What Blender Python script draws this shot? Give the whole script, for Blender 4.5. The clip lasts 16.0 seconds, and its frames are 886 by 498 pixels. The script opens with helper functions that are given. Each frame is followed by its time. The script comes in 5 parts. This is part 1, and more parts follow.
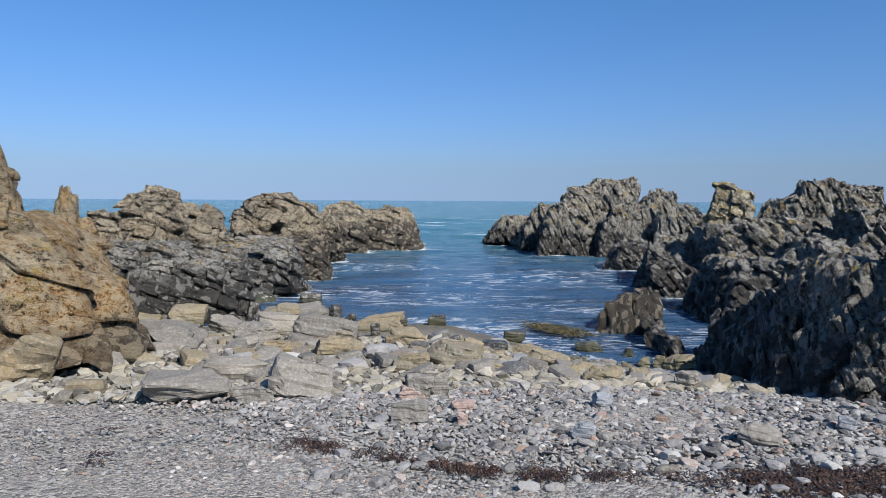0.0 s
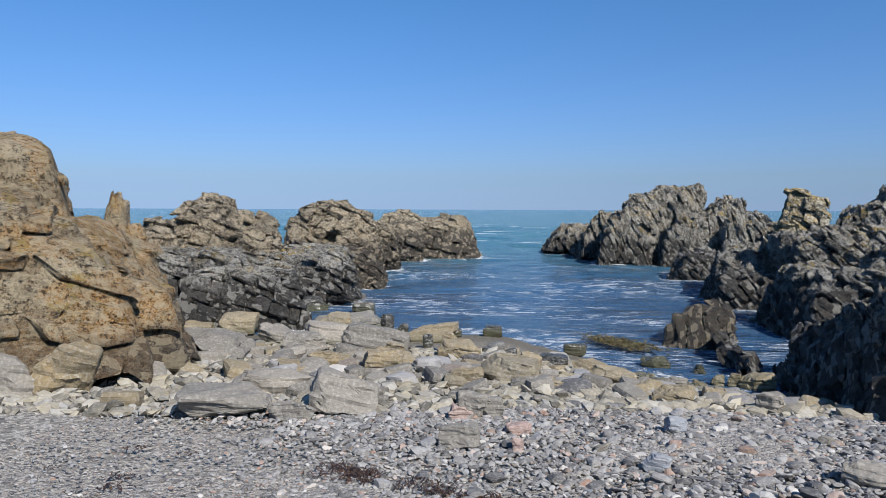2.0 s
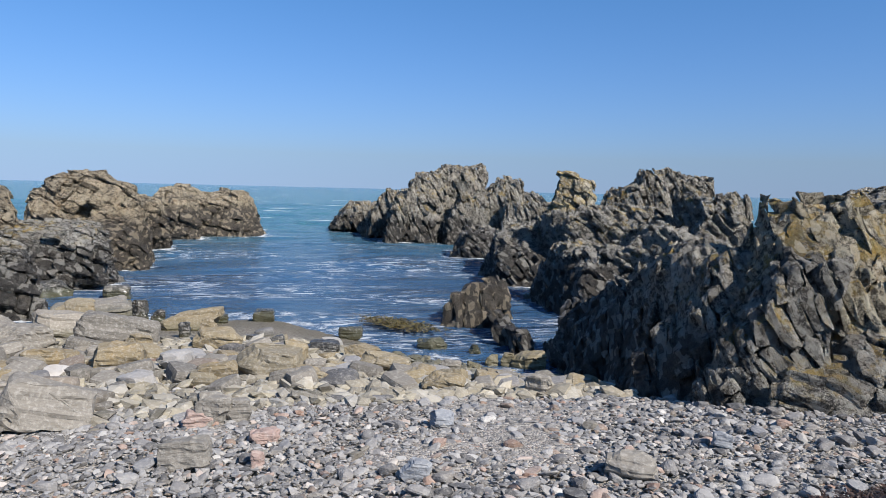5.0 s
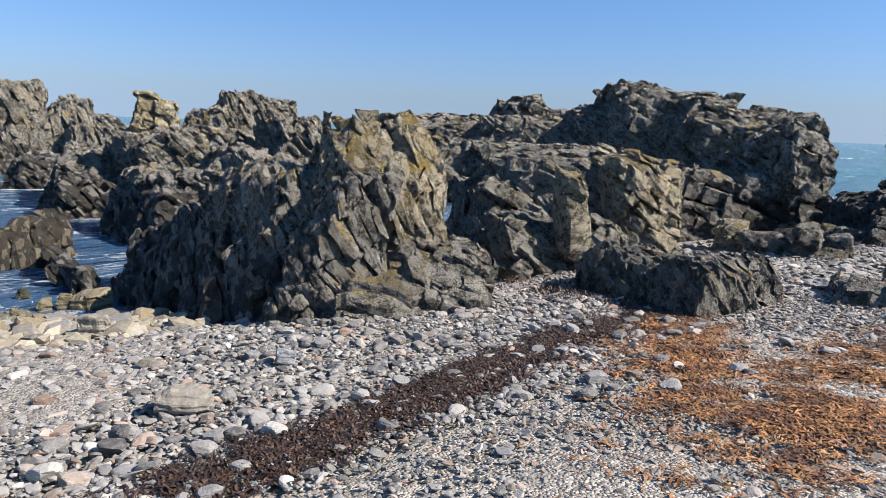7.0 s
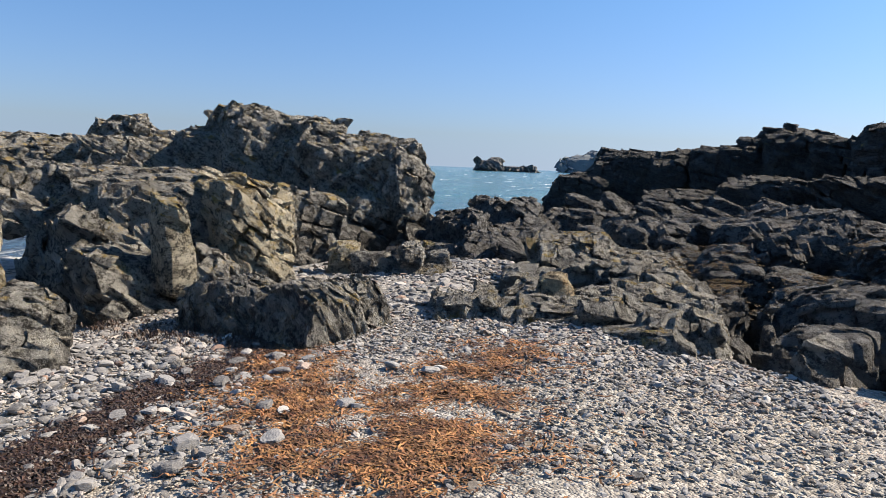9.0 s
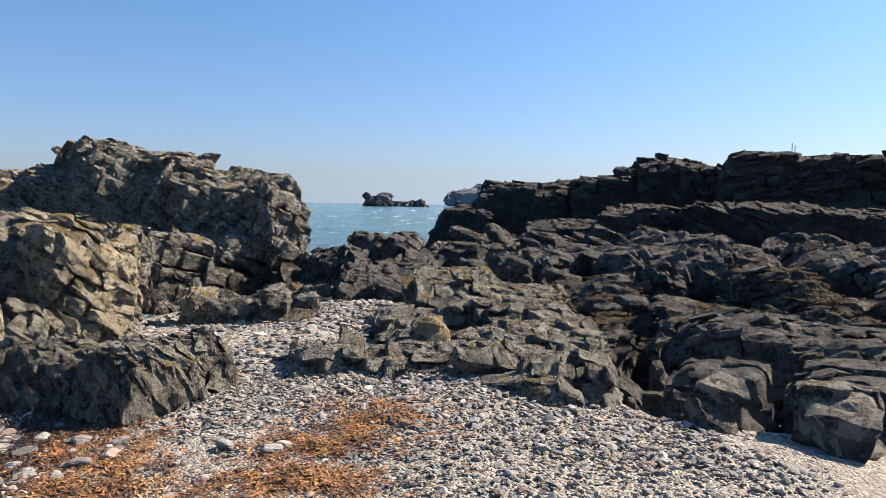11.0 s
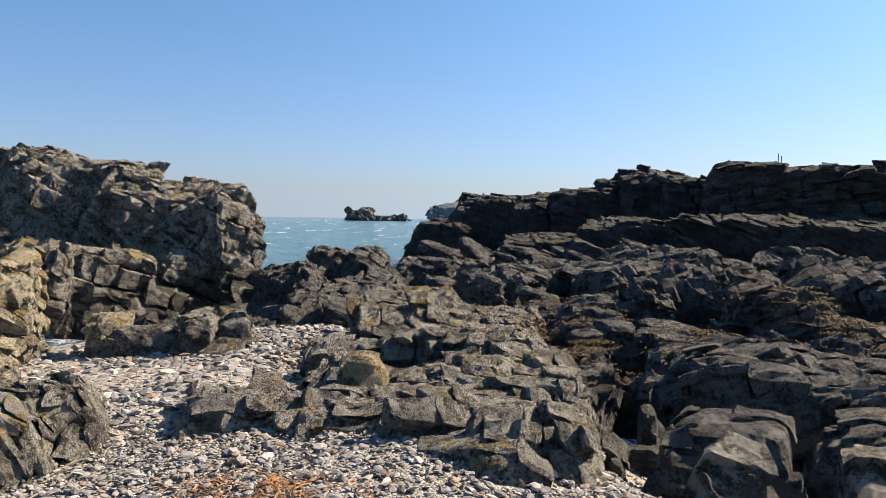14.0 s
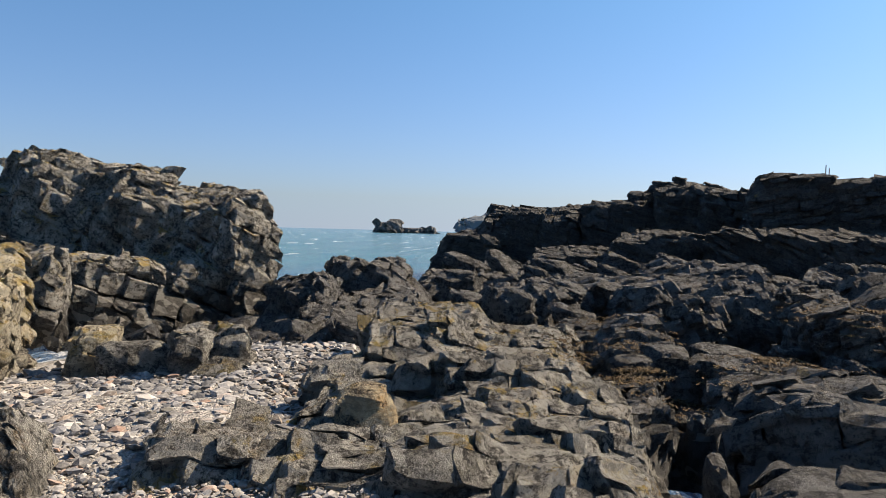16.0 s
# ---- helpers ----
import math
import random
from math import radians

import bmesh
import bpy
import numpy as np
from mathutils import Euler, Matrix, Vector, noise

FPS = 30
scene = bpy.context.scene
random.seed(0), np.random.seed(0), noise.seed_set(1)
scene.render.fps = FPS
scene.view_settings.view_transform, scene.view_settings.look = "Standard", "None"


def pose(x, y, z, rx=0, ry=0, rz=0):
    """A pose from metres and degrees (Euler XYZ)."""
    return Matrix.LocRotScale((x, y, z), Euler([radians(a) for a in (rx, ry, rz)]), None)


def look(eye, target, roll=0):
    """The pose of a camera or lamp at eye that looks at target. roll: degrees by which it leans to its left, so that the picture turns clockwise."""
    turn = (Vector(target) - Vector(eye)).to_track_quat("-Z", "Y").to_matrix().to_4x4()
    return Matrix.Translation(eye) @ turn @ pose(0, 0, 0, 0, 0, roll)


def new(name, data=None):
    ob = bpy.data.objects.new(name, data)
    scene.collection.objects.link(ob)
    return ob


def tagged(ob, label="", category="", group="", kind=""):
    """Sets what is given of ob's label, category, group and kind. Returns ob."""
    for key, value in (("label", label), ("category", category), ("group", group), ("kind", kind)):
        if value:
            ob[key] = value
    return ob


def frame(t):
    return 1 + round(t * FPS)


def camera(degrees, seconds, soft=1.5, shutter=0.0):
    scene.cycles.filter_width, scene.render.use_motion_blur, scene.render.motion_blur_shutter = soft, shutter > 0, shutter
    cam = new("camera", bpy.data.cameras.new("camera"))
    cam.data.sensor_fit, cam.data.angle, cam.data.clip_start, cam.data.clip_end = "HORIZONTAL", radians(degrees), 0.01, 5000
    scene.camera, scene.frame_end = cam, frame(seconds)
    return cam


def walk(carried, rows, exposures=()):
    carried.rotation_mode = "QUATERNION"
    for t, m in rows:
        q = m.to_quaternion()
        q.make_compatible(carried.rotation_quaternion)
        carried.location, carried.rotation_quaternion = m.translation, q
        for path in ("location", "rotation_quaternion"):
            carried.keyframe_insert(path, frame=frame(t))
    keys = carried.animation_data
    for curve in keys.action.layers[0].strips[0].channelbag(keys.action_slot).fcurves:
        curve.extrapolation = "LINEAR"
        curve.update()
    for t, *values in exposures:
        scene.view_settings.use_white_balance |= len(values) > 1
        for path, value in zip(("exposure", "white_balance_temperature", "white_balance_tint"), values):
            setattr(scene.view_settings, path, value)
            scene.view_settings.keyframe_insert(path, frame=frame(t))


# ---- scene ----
from mathutils import kdtree

# the walk: seconds, eye (x, y, z), yaw to the left of +y, pitch up, roll
cam = camera(62.94, 16.0, soft=0.6)
ROWS_A = [(0, -1.365, -2.035, 2.692, -2.54, -3.84, 0.31), (0.5, -1.358, -1.856, 2.664, -1.15, -3.65, 0.28), (1, -1.389, -1.69, 2.669, 1.06, -3.23, 0.1), (1.5, -1.361, -1.547, 2.654, 2.49, -3.08, 0.07), (2, -1.304, -1.409, 2.626, 2.04, -3.15, 0.21), (2.5, -1.272, -1.233, 2.602, 0.41, -3.37, 0.23), (3, -1.241, -1.046, 2.596, -1.2, -3.59, 0.22), (3.2, -1.211, -0.978, 2.584, -1.82, -3.76, 0.29), (5.3, -0.821, -0.516, 2.562, -18.38, -4.88, 1.72), (5.5, -0.768, -0.501, 2.548, -21.5, -4.83, 1.94), (6, -0.635, -0.44, 2.526, -29.54, -5.54, 1.97), (6.5, -0.516, -0.385, 2.506, -37.74, -7.57, 1.94)]
ROWS_B = [(7, -0.417, -0.358, 2.466, -45.68, -9.5, 2.08), (7.5, -0.302, -0.374, 2.456, -54.45, -10.13, 2.49), (8, -0.137, -0.369, 2.462, -62.87, -9.37, 2.74), (8.5, 0.052, -0.323, 2.458, -69.55, -7.98, 2.57), (9, 0.234, -0.278, 2.461, -74.41, -6.54, 2.33), (9.5, 0.434, -0.296, 2.453, -78.71, -5.45, 2.49), (9.7, 0.498, -0.303, 2.455, -80.36, -5.05, 2.55), (11.8, 1.579, -0.384, 2.424, -82.76, -2.84, 0.29), (12, 1.679, -0.388, 2.418, -82.53, -2.48, 0.21), (12.5, 1.932, -0.433, 2.404, -82.03, -1.9, 0.23), (13, 2.15, -0.487, 2.42, -81.87, -1.83, 0.59), (13.5, 2.393, -0.52, 2.399, -82.26, -2.09, 0.82), (14, 2.565, -0.536, 2.402, -84.24, -2.39, 0.8), (14.5, 2.786, -0.565, 2.398, -88.02, -2.21, 1.09), (15, 3.047, -0.581, 2.368, -91.3, -1.5, 1.67), (15.5, 3.299, -0.516, 2.368, -88.68, -1.33, 1.79), (16, 3.586, -0.462, 2.338, -82.03, -1.41, 1.47)]
walk(cam, [(t, pose(x, y, z, 90 + p, 0, yaw) @ pose(0, 0, 0, 0, 0, r)) for t, x, y, z, yaw, p, r in ROWS_A + ROWS_B],
     exposures=[(0, 0.44, 6500, 12), (3, 0.44, 6500, 12), (5.5, 0.64, 6800, 13), (6, 0.72, 6950, 13), (8, 0.95, 7400, 14), (9, 0.9, 7700, 14), (12, 1.05, 8500, 15), (13, 1.05, 8700, 15), (14, 1.02, 8700, 15), (15, 0.78, 8600, 15), (15.5, 0.7, 8600, 15), (16, 0.92, 8500, 15)])

# ---- sky and sun ----
SUN_AZ, SUN_EL = 147, 41
world = bpy.data.worlds.new("clear_sky")
scene.world = world
world.use_nodes = True
wn = world.node_tree
sky = wn.nodes.new("ShaderNodeTexSky")
sky.sky_type, sky.sun_disc = "NISHITA", False
sky.sun_elevation, sky.sun_rotation = radians(SUN_EL), radians(SUN_AZ)
sky.air_density, sky.dust_density, sky.ozone_density = 1.0, 0.8, 2.0
where_sky = wn.nodes.new("ShaderNodeTexCoord")
part_sky = wn.nodes.new("ShaderNodeSeparateXYZ")
wn.links.new(where_sky.outputs["Generated"], part_sky.inputs[0])
level = wn.nodes.new("ShaderNodeMath")
level.operation = "MAXIMUM"
level.inputs[1].default_value = 0.045
wn.links.new(part_sky.outputs[2], level.inputs[0])
join_sky = wn.nodes.new("ShaderNodeCombineXYZ")
for k in (0, 1):
    wn.links.new(part_sky.outputs[k], join_sky.inputs[k])
wn.links.new(level.outputs[0], join_sky.inputs[2])
wn.links.new(join_sky.outputs[0], sky.inputs["Vector"])
tint = wn.nodes.new("ShaderNodeValToRGB")  # clear maritime air: bluer towards the horizon than dry land air
tint.color_ramp.elements[0].position, tint.color_ramp.elements[0].color = 0.0, (0.60, 0.77, 1.28, 1)
tint.color_ramp.elements[1].position, tint.color_ramp.elements[1].color = 0.35, (0.47, 1.00, 1.44, 1)
wn.links.new(part_sky.outputs[2], tint.inputs[0])
tone = wn.nodes.new("ShaderNodeMix")
tone.data_type, tone.blend_type = "RGBA", "MULTIPLY"
tone.inputs[0].default_value = 1.0
wn.links.new(sky.outputs[0], tone.inputs[6])
wn.links.new(tint.outputs[0], tone.inputs[7])
wn.links.new(tone.outputs[2], wn.nodes["Background"].inputs[0])
wn.nodes["Background"].inputs[1].default_value = 0.068
sun = new("sun", bpy.data.lights.new("sun", "SUN"))
sun.data.energy, sun.data.angle, sun.data.color = 5.0, radians(0.5), (1.0, 0.95, 0.87)
sx, sy = math.sin(radians(SUN_AZ)), math.cos(radians(SUN_AZ))
sun.matrix_world = look((60 * sx, 60 * sy, 60 * math.tan(radians(SUN_EL))), (0, 0, 0))


# ---- node materials ----
class Nodes:
    """A short hand for building a node material."""

    def __init__(self, name):
        self.mat = bpy.data.materials.new(name)
        self.mat.use_nodes = True
        self.tree = self.mat.node_tree
        self.bsdf = self.tree.nodes["Principled BSDF"]

    def put(self, kind, **sockets):
        node = self.tree.nodes.new(kind)
        for key, value in sockets.items():
            self.feed(node.inputs[key.replace("_", " ")], value)
        return node

    def feed(self, socket, value):
        if isinstance(value, bpy.types.NodeSocket):
            self.tree.links.new(value, socket)
        else:
            socket.default_value = value

    def where(self):
        return self.tree.nodes.new("ShaderNodeNewGeometry").outputs["Position"]

    def normal_z(self):
        return self.put("ShaderNodeSeparateXYZ", Vector=self.tree.nodes.new("ShaderNodeNewGeometry").outputs["Normal"]).outputs[2]

    def height(self):
        return self.put("ShaderNodeSeparateXYZ", Vector=self.where()).outputs[2]

    def turned(self, vector, turn, scale):
        m = self.put("ShaderNodeMapping", Vector=vector)
        m.inputs["Rotation"].default_value = [radians(a) for a in turn]
        m.inputs["Scale"].default_value = scale
        return m.outputs[0]

    def bedded(self, vector, turn, scale):
        m = self.put("ShaderNodeMapping", Vector=vector)
        m.vector_type = "TEXTURE"
        m.inputs["Rotation"].default_value = [radians(a) for a in turn]
        m.inputs["Scale"].default_value = [1 / k for k in scale]
        return m.outputs[0]

    def noise(self, vector, scale, detail=6.0, rough=0.6, distort=0.0):
        return self.put("ShaderNodeTexNoise", Vector=vector, Scale=scale, Detail=detail, Roughness=rough, Distortion=distort).outputs[0]

    def cells(self, vector, scale, feature="F1", out="Distance"):
        v = self.put("ShaderNodeTexVoronoi", Vector=vector, Scale=scale)
        v.feature = feature
        return v.outputs[out]

    def calc(self, op, a, b=0.0, c=0.0):
        n = self.tree.nodes.new("ShaderNodeMath")
        n.operation = op
        for s, v in zip(n.inputs, (a, b, c)):
            self.feed(s, v)
        return n.outputs[0]

    def step(self, value, lo, hi):
        n = self.put("ShaderNodeMapRange", Value=value)
        n.interpolation_type = "SMOOTHSTEP"
        n.inputs[1].default_value, n.inputs[2].default_value = lo, hi
        return n.outputs[0]

    def ramp(self, value, *stops):
        n = self.put("ShaderNodeValToRGB", Fac=value)
        r = n.color_ramp
        while len(r.elements) < len(stops):
            r.elements.new(0.5)
        for e, (p, c) in zip(r.elements, stops):
            e.position, e.color = p, (*c, 1)
        return n.outputs[0]

    def mix(self, fac, a, b, blend="MIX"):
        n = self.tree.nodes.new("ShaderNodeMix")
        n.data_type, n.blend_type = "RGBA", blend
        self.feed(n.inputs[0], fac)
        self.feed(n.inputs[6], a if isinstance(a, bpy.types.NodeSocket) else (*a, 1))
        self.feed(n.inputs[7], b if isinstance(b, bpy.types.NodeSocket) else (*b, 1))
        return n.outputs[2]

    def tilt(self, vector, scale):
        """Broken faces: each cell a plane with a lean of its own."""
        v = self.put("ShaderNodeTexVoronoi", Vector=vector, Scale=scale)
        v.distance = "CHEBYCHEV"
        away = self.tree.nodes.new("ShaderNodeVectorMath")
        away.operation = "SUBTRACT"
        self.feed(away.inputs[0], vector)
        self.feed(away.inputs[1], v.outputs["Position"])
        lean = self.tree.nodes.new("ShaderNodeVectorMath")
        lean.operation = "SUBTRACT"
        self.feed(lean.inputs[0], v.outputs["Color"])
        lean.inputs[1].default_value = (0.5, 0.5, 0.5)
        dot = self.tree.nodes.new("ShaderNodeVectorMath")
        dot.operation = "DOT_PRODUCT"
        self.feed(dot.inputs[0], lean.outputs[0])
        self.feed(dot.inputs[1], away.outputs[0])
        return dot.outputs["Value"], self.put("ShaderNodeSeparateXYZ", Vector=v.outputs["Color"]).outputs[1]

    def bump(self, height, strength, distance, under=None):
        n = self.put("ShaderNodeBump", Height=height, Strength=strength, Distance=distance)
        if under:
            self.feed(n.inputs["Normal"], under)
        return n.outputs[0]

    def done(self, colour, rough, normal=None):
        self.feed(self.bsdf.inputs["Base Color"], colour)
        self.feed(self.bsdf.inputs["Roughness"], rough)
        if normal:
            self.feed(self.bsdf.inputs["Normal"], normal)
        return self.mat


def rock_material(name, dark, mid, light, beds, tide=0.9, stain=(0.45, 0.24, 0.07), stain_at=0.62, lichen=0.6, band=1.0, fine=1.0, crust=0.6, relief=1.0):
    """Bedded shore rock: layers along the bedding, tones block by block, stains, a pale crust and lichen on the tops and a black tide band."""
    n = Nodes(name)
    p = n.where()
    turn = (beds[1], beds[2], beds[0])
    layers = n.noise(n.bedded(p, turn, (0.5, 0.5, 5.0)), 1.3 * fine, 9, 0.68, 0.25)
    ribs = n.noise(n.bedded(p, turn, (0.8, 0.8, 9.0)), 2.6 * fine, 5, 0.62, 0.15)
    grain = n.noise(p, 9 * fine, 8, 0.72)
    lot = n.tree.nodes.new("ShaderNodeAttribute")
    lot.attribute_name = "lot"
    lot = lot.outputs["Fac"]
    mixed = n.calc("ADD", n.calc("MULTIPLY", layers, 0.5), n.calc("ADD", n.calc("MULTIPLY", grain, 0.4), n.calc("MULTIPLY", lot, 0.1)))
    c = n.ramp(mixed, (0.44, dark), (0.50, mid), (0.555, light))
    c = n.mix(n.calc("MULTIPLY", n.step(n.noise(p, 0.55 * fine, 4, 0.55), 0.45, 0.7), 0.3), c, dark)
    c = n.mix(n.calc("MULTIPLY", n.step(n.noise(n.turned(p, (20, 30, 10), (1, 1, 1)), 1.1 * fine, 6, 0.7), stain_at, stain_at + 0.1), 0.7), c, stain)
    c = n.mix(n.calc("MULTIPLY", n.step(lot, 0.78, 0.9), 0.35), c, (stain[0] * 0.8, stain[1] * 0.85, stain[2]))
    # pale mineral veins
    vein = n.calc("ABSOLUTE", n.calc("SUBTRACT", n.noise(n.turned(p, (40, 65, 0), (1, 1, 0.35)), 1.5 * fine, 3, 0.5, 0.8), 0.5))
    c = n.mix(n.calc("MULTIPLY", n.calc("SUBTRACT", 1.0, n.step(vein, 0.002, 0.010)), 0.3), c, (0.42, 0.40, 0.36))
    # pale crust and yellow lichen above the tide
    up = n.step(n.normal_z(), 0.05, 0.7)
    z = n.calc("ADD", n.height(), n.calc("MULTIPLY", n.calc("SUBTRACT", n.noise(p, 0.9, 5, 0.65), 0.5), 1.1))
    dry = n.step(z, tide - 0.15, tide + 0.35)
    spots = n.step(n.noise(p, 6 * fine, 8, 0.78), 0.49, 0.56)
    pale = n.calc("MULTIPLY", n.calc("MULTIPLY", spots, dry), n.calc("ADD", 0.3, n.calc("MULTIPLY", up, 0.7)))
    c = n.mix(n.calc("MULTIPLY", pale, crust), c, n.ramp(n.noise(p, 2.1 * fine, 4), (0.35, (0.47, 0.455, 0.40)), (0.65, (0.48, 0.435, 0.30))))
    speck = n.noise(p, 34 * fine, 6, 0.8)
    c = n.mix(n.calc("MULTIPLY", n.step(speck, 0.53, 0.59), 0.7), c, light)
    c = n.mix(n.calc("MULTIPLY", n.calc("SUBTRACT", 1.0, n.step(speck, 0.41, 0.475)), 0.92), c, (0.014, 0.012, 0.010))
    fleck = n.noise(p, 14 * fine, 5, 0.75)
    c = n.mix(n.calc("MULTIPLY", n.step(fleck, 0.51, 0.56), 0.7), c, light)
    c = n.mix(n.calc("MULTIPLY", n.calc("SUBTRACT", 1.0, n.step(fleck, 0.38, 0.45)), 0.9), c, (0.014, 0.012, 0.010))
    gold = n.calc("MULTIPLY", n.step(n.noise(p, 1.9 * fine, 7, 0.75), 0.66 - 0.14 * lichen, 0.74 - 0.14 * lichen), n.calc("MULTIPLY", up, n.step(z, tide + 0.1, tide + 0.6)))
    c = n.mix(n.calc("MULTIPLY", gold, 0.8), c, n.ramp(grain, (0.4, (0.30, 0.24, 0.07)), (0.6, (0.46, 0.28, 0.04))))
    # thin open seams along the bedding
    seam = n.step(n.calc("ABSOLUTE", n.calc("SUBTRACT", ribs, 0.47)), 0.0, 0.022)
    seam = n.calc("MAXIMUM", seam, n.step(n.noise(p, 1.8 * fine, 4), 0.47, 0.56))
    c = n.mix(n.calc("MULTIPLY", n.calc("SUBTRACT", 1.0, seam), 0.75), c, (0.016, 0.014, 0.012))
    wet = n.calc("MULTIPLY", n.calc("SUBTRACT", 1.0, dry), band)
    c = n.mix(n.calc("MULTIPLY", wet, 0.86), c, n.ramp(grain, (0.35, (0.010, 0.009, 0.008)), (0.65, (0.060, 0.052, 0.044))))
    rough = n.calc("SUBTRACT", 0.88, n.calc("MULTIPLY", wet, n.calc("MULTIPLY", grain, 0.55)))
    chips = n.bedded(p, turn, (1, 1, 2.0))
    warp = n.tree.nodes.new("ShaderNodeVectorMath")
    warp.operation = "MULTIPLY_ADD"
    n.feed(warp.inputs[0], n.put("ShaderNodeTexNoise", Vector=p, Scale=3.0 * fine, Detail=3.0).outputs["Color"])
    warp.inputs[1].default_value = (0.24 / fine,) * 3
    n.feed(warp.inputs[2], chips)
    large, tone_a = n.tilt(warp.outputs[0], 2.2 * fine)
    small, tone_b = n.tilt(warp.outputs[0], 6.5 * fine)
    c = n.mix(n.calc("MULTIPLY", n.step(tone_a, 0.6, 0.75), 0.4), c, dark)
    c = n.mix(n.calc("MULTIPLY", n.step(tone_b, 0.70, 0.76), 0.45), c, light)
    b = n.bump(large, 1.0, 0.6 * relief)
    b = n.bump(small, 1.0, 0.8, b)
    b = n.bump(seam, 1.0, 0.05, b)
    b = n.bump(layers, 1.0, 0.4 * relief, b)
    b = n.bump(ribs, 1.0, 0.05, b)
    b = n.bump(grain, 1.0, 0.2 * relief, b)
    b = n.bump(fleck, 1.0, 0.12 * relief, b)
    b = n.bump(speck, 1.0, 0.05 * relief, b)
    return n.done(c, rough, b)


ROCKS = {}


def rock(kind, beds):
    """The material of a kind of rock, its layers running along the given beds."""
    if not isinstance(kind, dict):
        return kind
    key = (kind["name"], tuple(beds))
    if key not in ROCKS:
        ROCKS[key] = rock_material(beds=beds, **kind)
    return ROCKS[key]


def stone_material(name, stops, wet=0.0, layered=0.0, tint=(0.5, 0.36, 0.16), bands=0.5):
    """Loose stone: a colour of its own for each piece, thin beds, speckles."""
    n = Nodes(name)
    p = n.where()
    info = n.tree.nodes.new("ShaderNodeObjectInfo")
    isle = n.tree.nodes.new("ShaderNodeNewGeometry").outputs["Random Per Island"]
    lot = n.calc("FRACT", n.calc("ADD", isle, info.outputs["Random"]))
    c = n.ramp(lot, *stops)
    obj = n.tree.nodes.new("ShaderNodeTexCoord").outputs["Object"]
    beds = n.noise(n.turned(obj, (8, 6, 0), (0.7, 0.7, 9.0)), 3.0, 7, 0.65, 0.3)
    grain = n.noise(p, 26, 8, 0.72)
    c = n.mix(n.calc("MULTIPLY", n.step(beds, 0.5, 0.62), bands * 0.32), c, (0.12, 0.11, 0.095), "MIX")
    c = n.mix(n.calc("MULTIPLY", n.step(n.noise(p, 2.3, 6, 0.7), 0.52, 0.68), 0.45), c, tint)
    c = n.mix(n.calc("MULTIPLY", n.step(grain, 0.45, 0.7), 0.35), c, (0.5, 0.48, 0.44))
    low = n.calc("SUBTRACT", 1.0, n.step(n.calc("ADD", n.height(), n.calc("MULTIPLY", grain, 0.2)), 0.2, 0.42))
    c = n.mix(n.calc("MULTIPLY", low, 0.7), c, (0.06, 0.058, 0.028))
    b = n.bump(beds, 0.5, 0.03)
    b = n.bump(grain, 0.5, 0.012, b)
    return n.done(c, n.calc("SUBTRACT", 0.85 - wet, n.calc("MULTIPLY", low, 0.35)), b)


def plain_material(name, a, b, scale, rough, bump=0.02, random=0.0):
    n = Nodes(name)
    p = n.where()
    g = n.noise(p, scale, 7, 0.7)
    c = n.mix(n.step(g, 0.35, 0.65), a, b)
    if random:
        isle = n.tree.nodes.new("ShaderNodeNewGeometry").outputs["Random Per Island"]
        hsv = n.put("ShaderNodeHueSaturation", Color=c)
        n.feed(hsv.inputs["Value"], n.calc("ADD", 1.0 - random, n.calc("MULTIPLY", isle, 2 * random)))
        n.feed(hsv.inputs["Hue"], n.calc("ADD", 0.49, n.calc("MULTIPLY", n.calc("FRACT", n.calc("MULTIPLY", isle, 7.3)), 0.02)))
        c = hsv.outputs[0]
    return n.done(c, rough, n.bump(g, 0.6, bump))


def beach_material():
    n = Nodes("gravel")
    p = n.where()
    v = n.put("ShaderNodeTexVoronoi", Vector=p, Scale=55.0)
    w = n.put("ShaderNodeTexVoronoi", Vector=p, Scale=24.0)
    tone = n.put("ShaderNodeSeparateXYZ", Vector=v.outputs["Color"]).outputs[0]
    tone2 = n.put("ShaderNodeSeparateXYZ", Vector=w.outputs["Color"]).outputs[1]
    c = n.ramp(tone, (0.0, (0.093, 0.087, 0.080)), (0.35, (0.245, 0.221, 0.195)), (0.7, (0.384, 0.350, 0.307)), (0.95, (0.489, 0.455, 0.401)), (1.0, (0.349, 0.221, 0.153)))
    c2 = n.ramp(tone2, (0.0, (0.104, 0.099, 0.092)), (0.5, (0.274, 0.253, 0.224)), (1.0, (0.455, 0.426, 0.378)))
    c = n.mix(n.step(n.noise(p, 0.7, 3), 0.42, 0.6), c, c2)
    c = n.mix(n.calc("MULTIPLY", n.step(n.noise(p, 1.7, 5, 0.7), 0.45, 0.7), 0.3), c, (0.232, 0.216, 0.189))
    low = n.calc("SUBTRACT", 1.0, n.step(n.height(), 0.05, 0.3))
    c = n.mix(n.calc("MULTIPLY", low, 0.75), c, (0.082, 0.070, 0.041))
    b = n.bump(n.calc("ADD", v.outputs["Distance"], w.outputs["Distance"]), 0.9, -0.02)
    return n.done(c, 0.9, n.bump(n.noise(p, 160, 4), 0.5, 0.006, b))


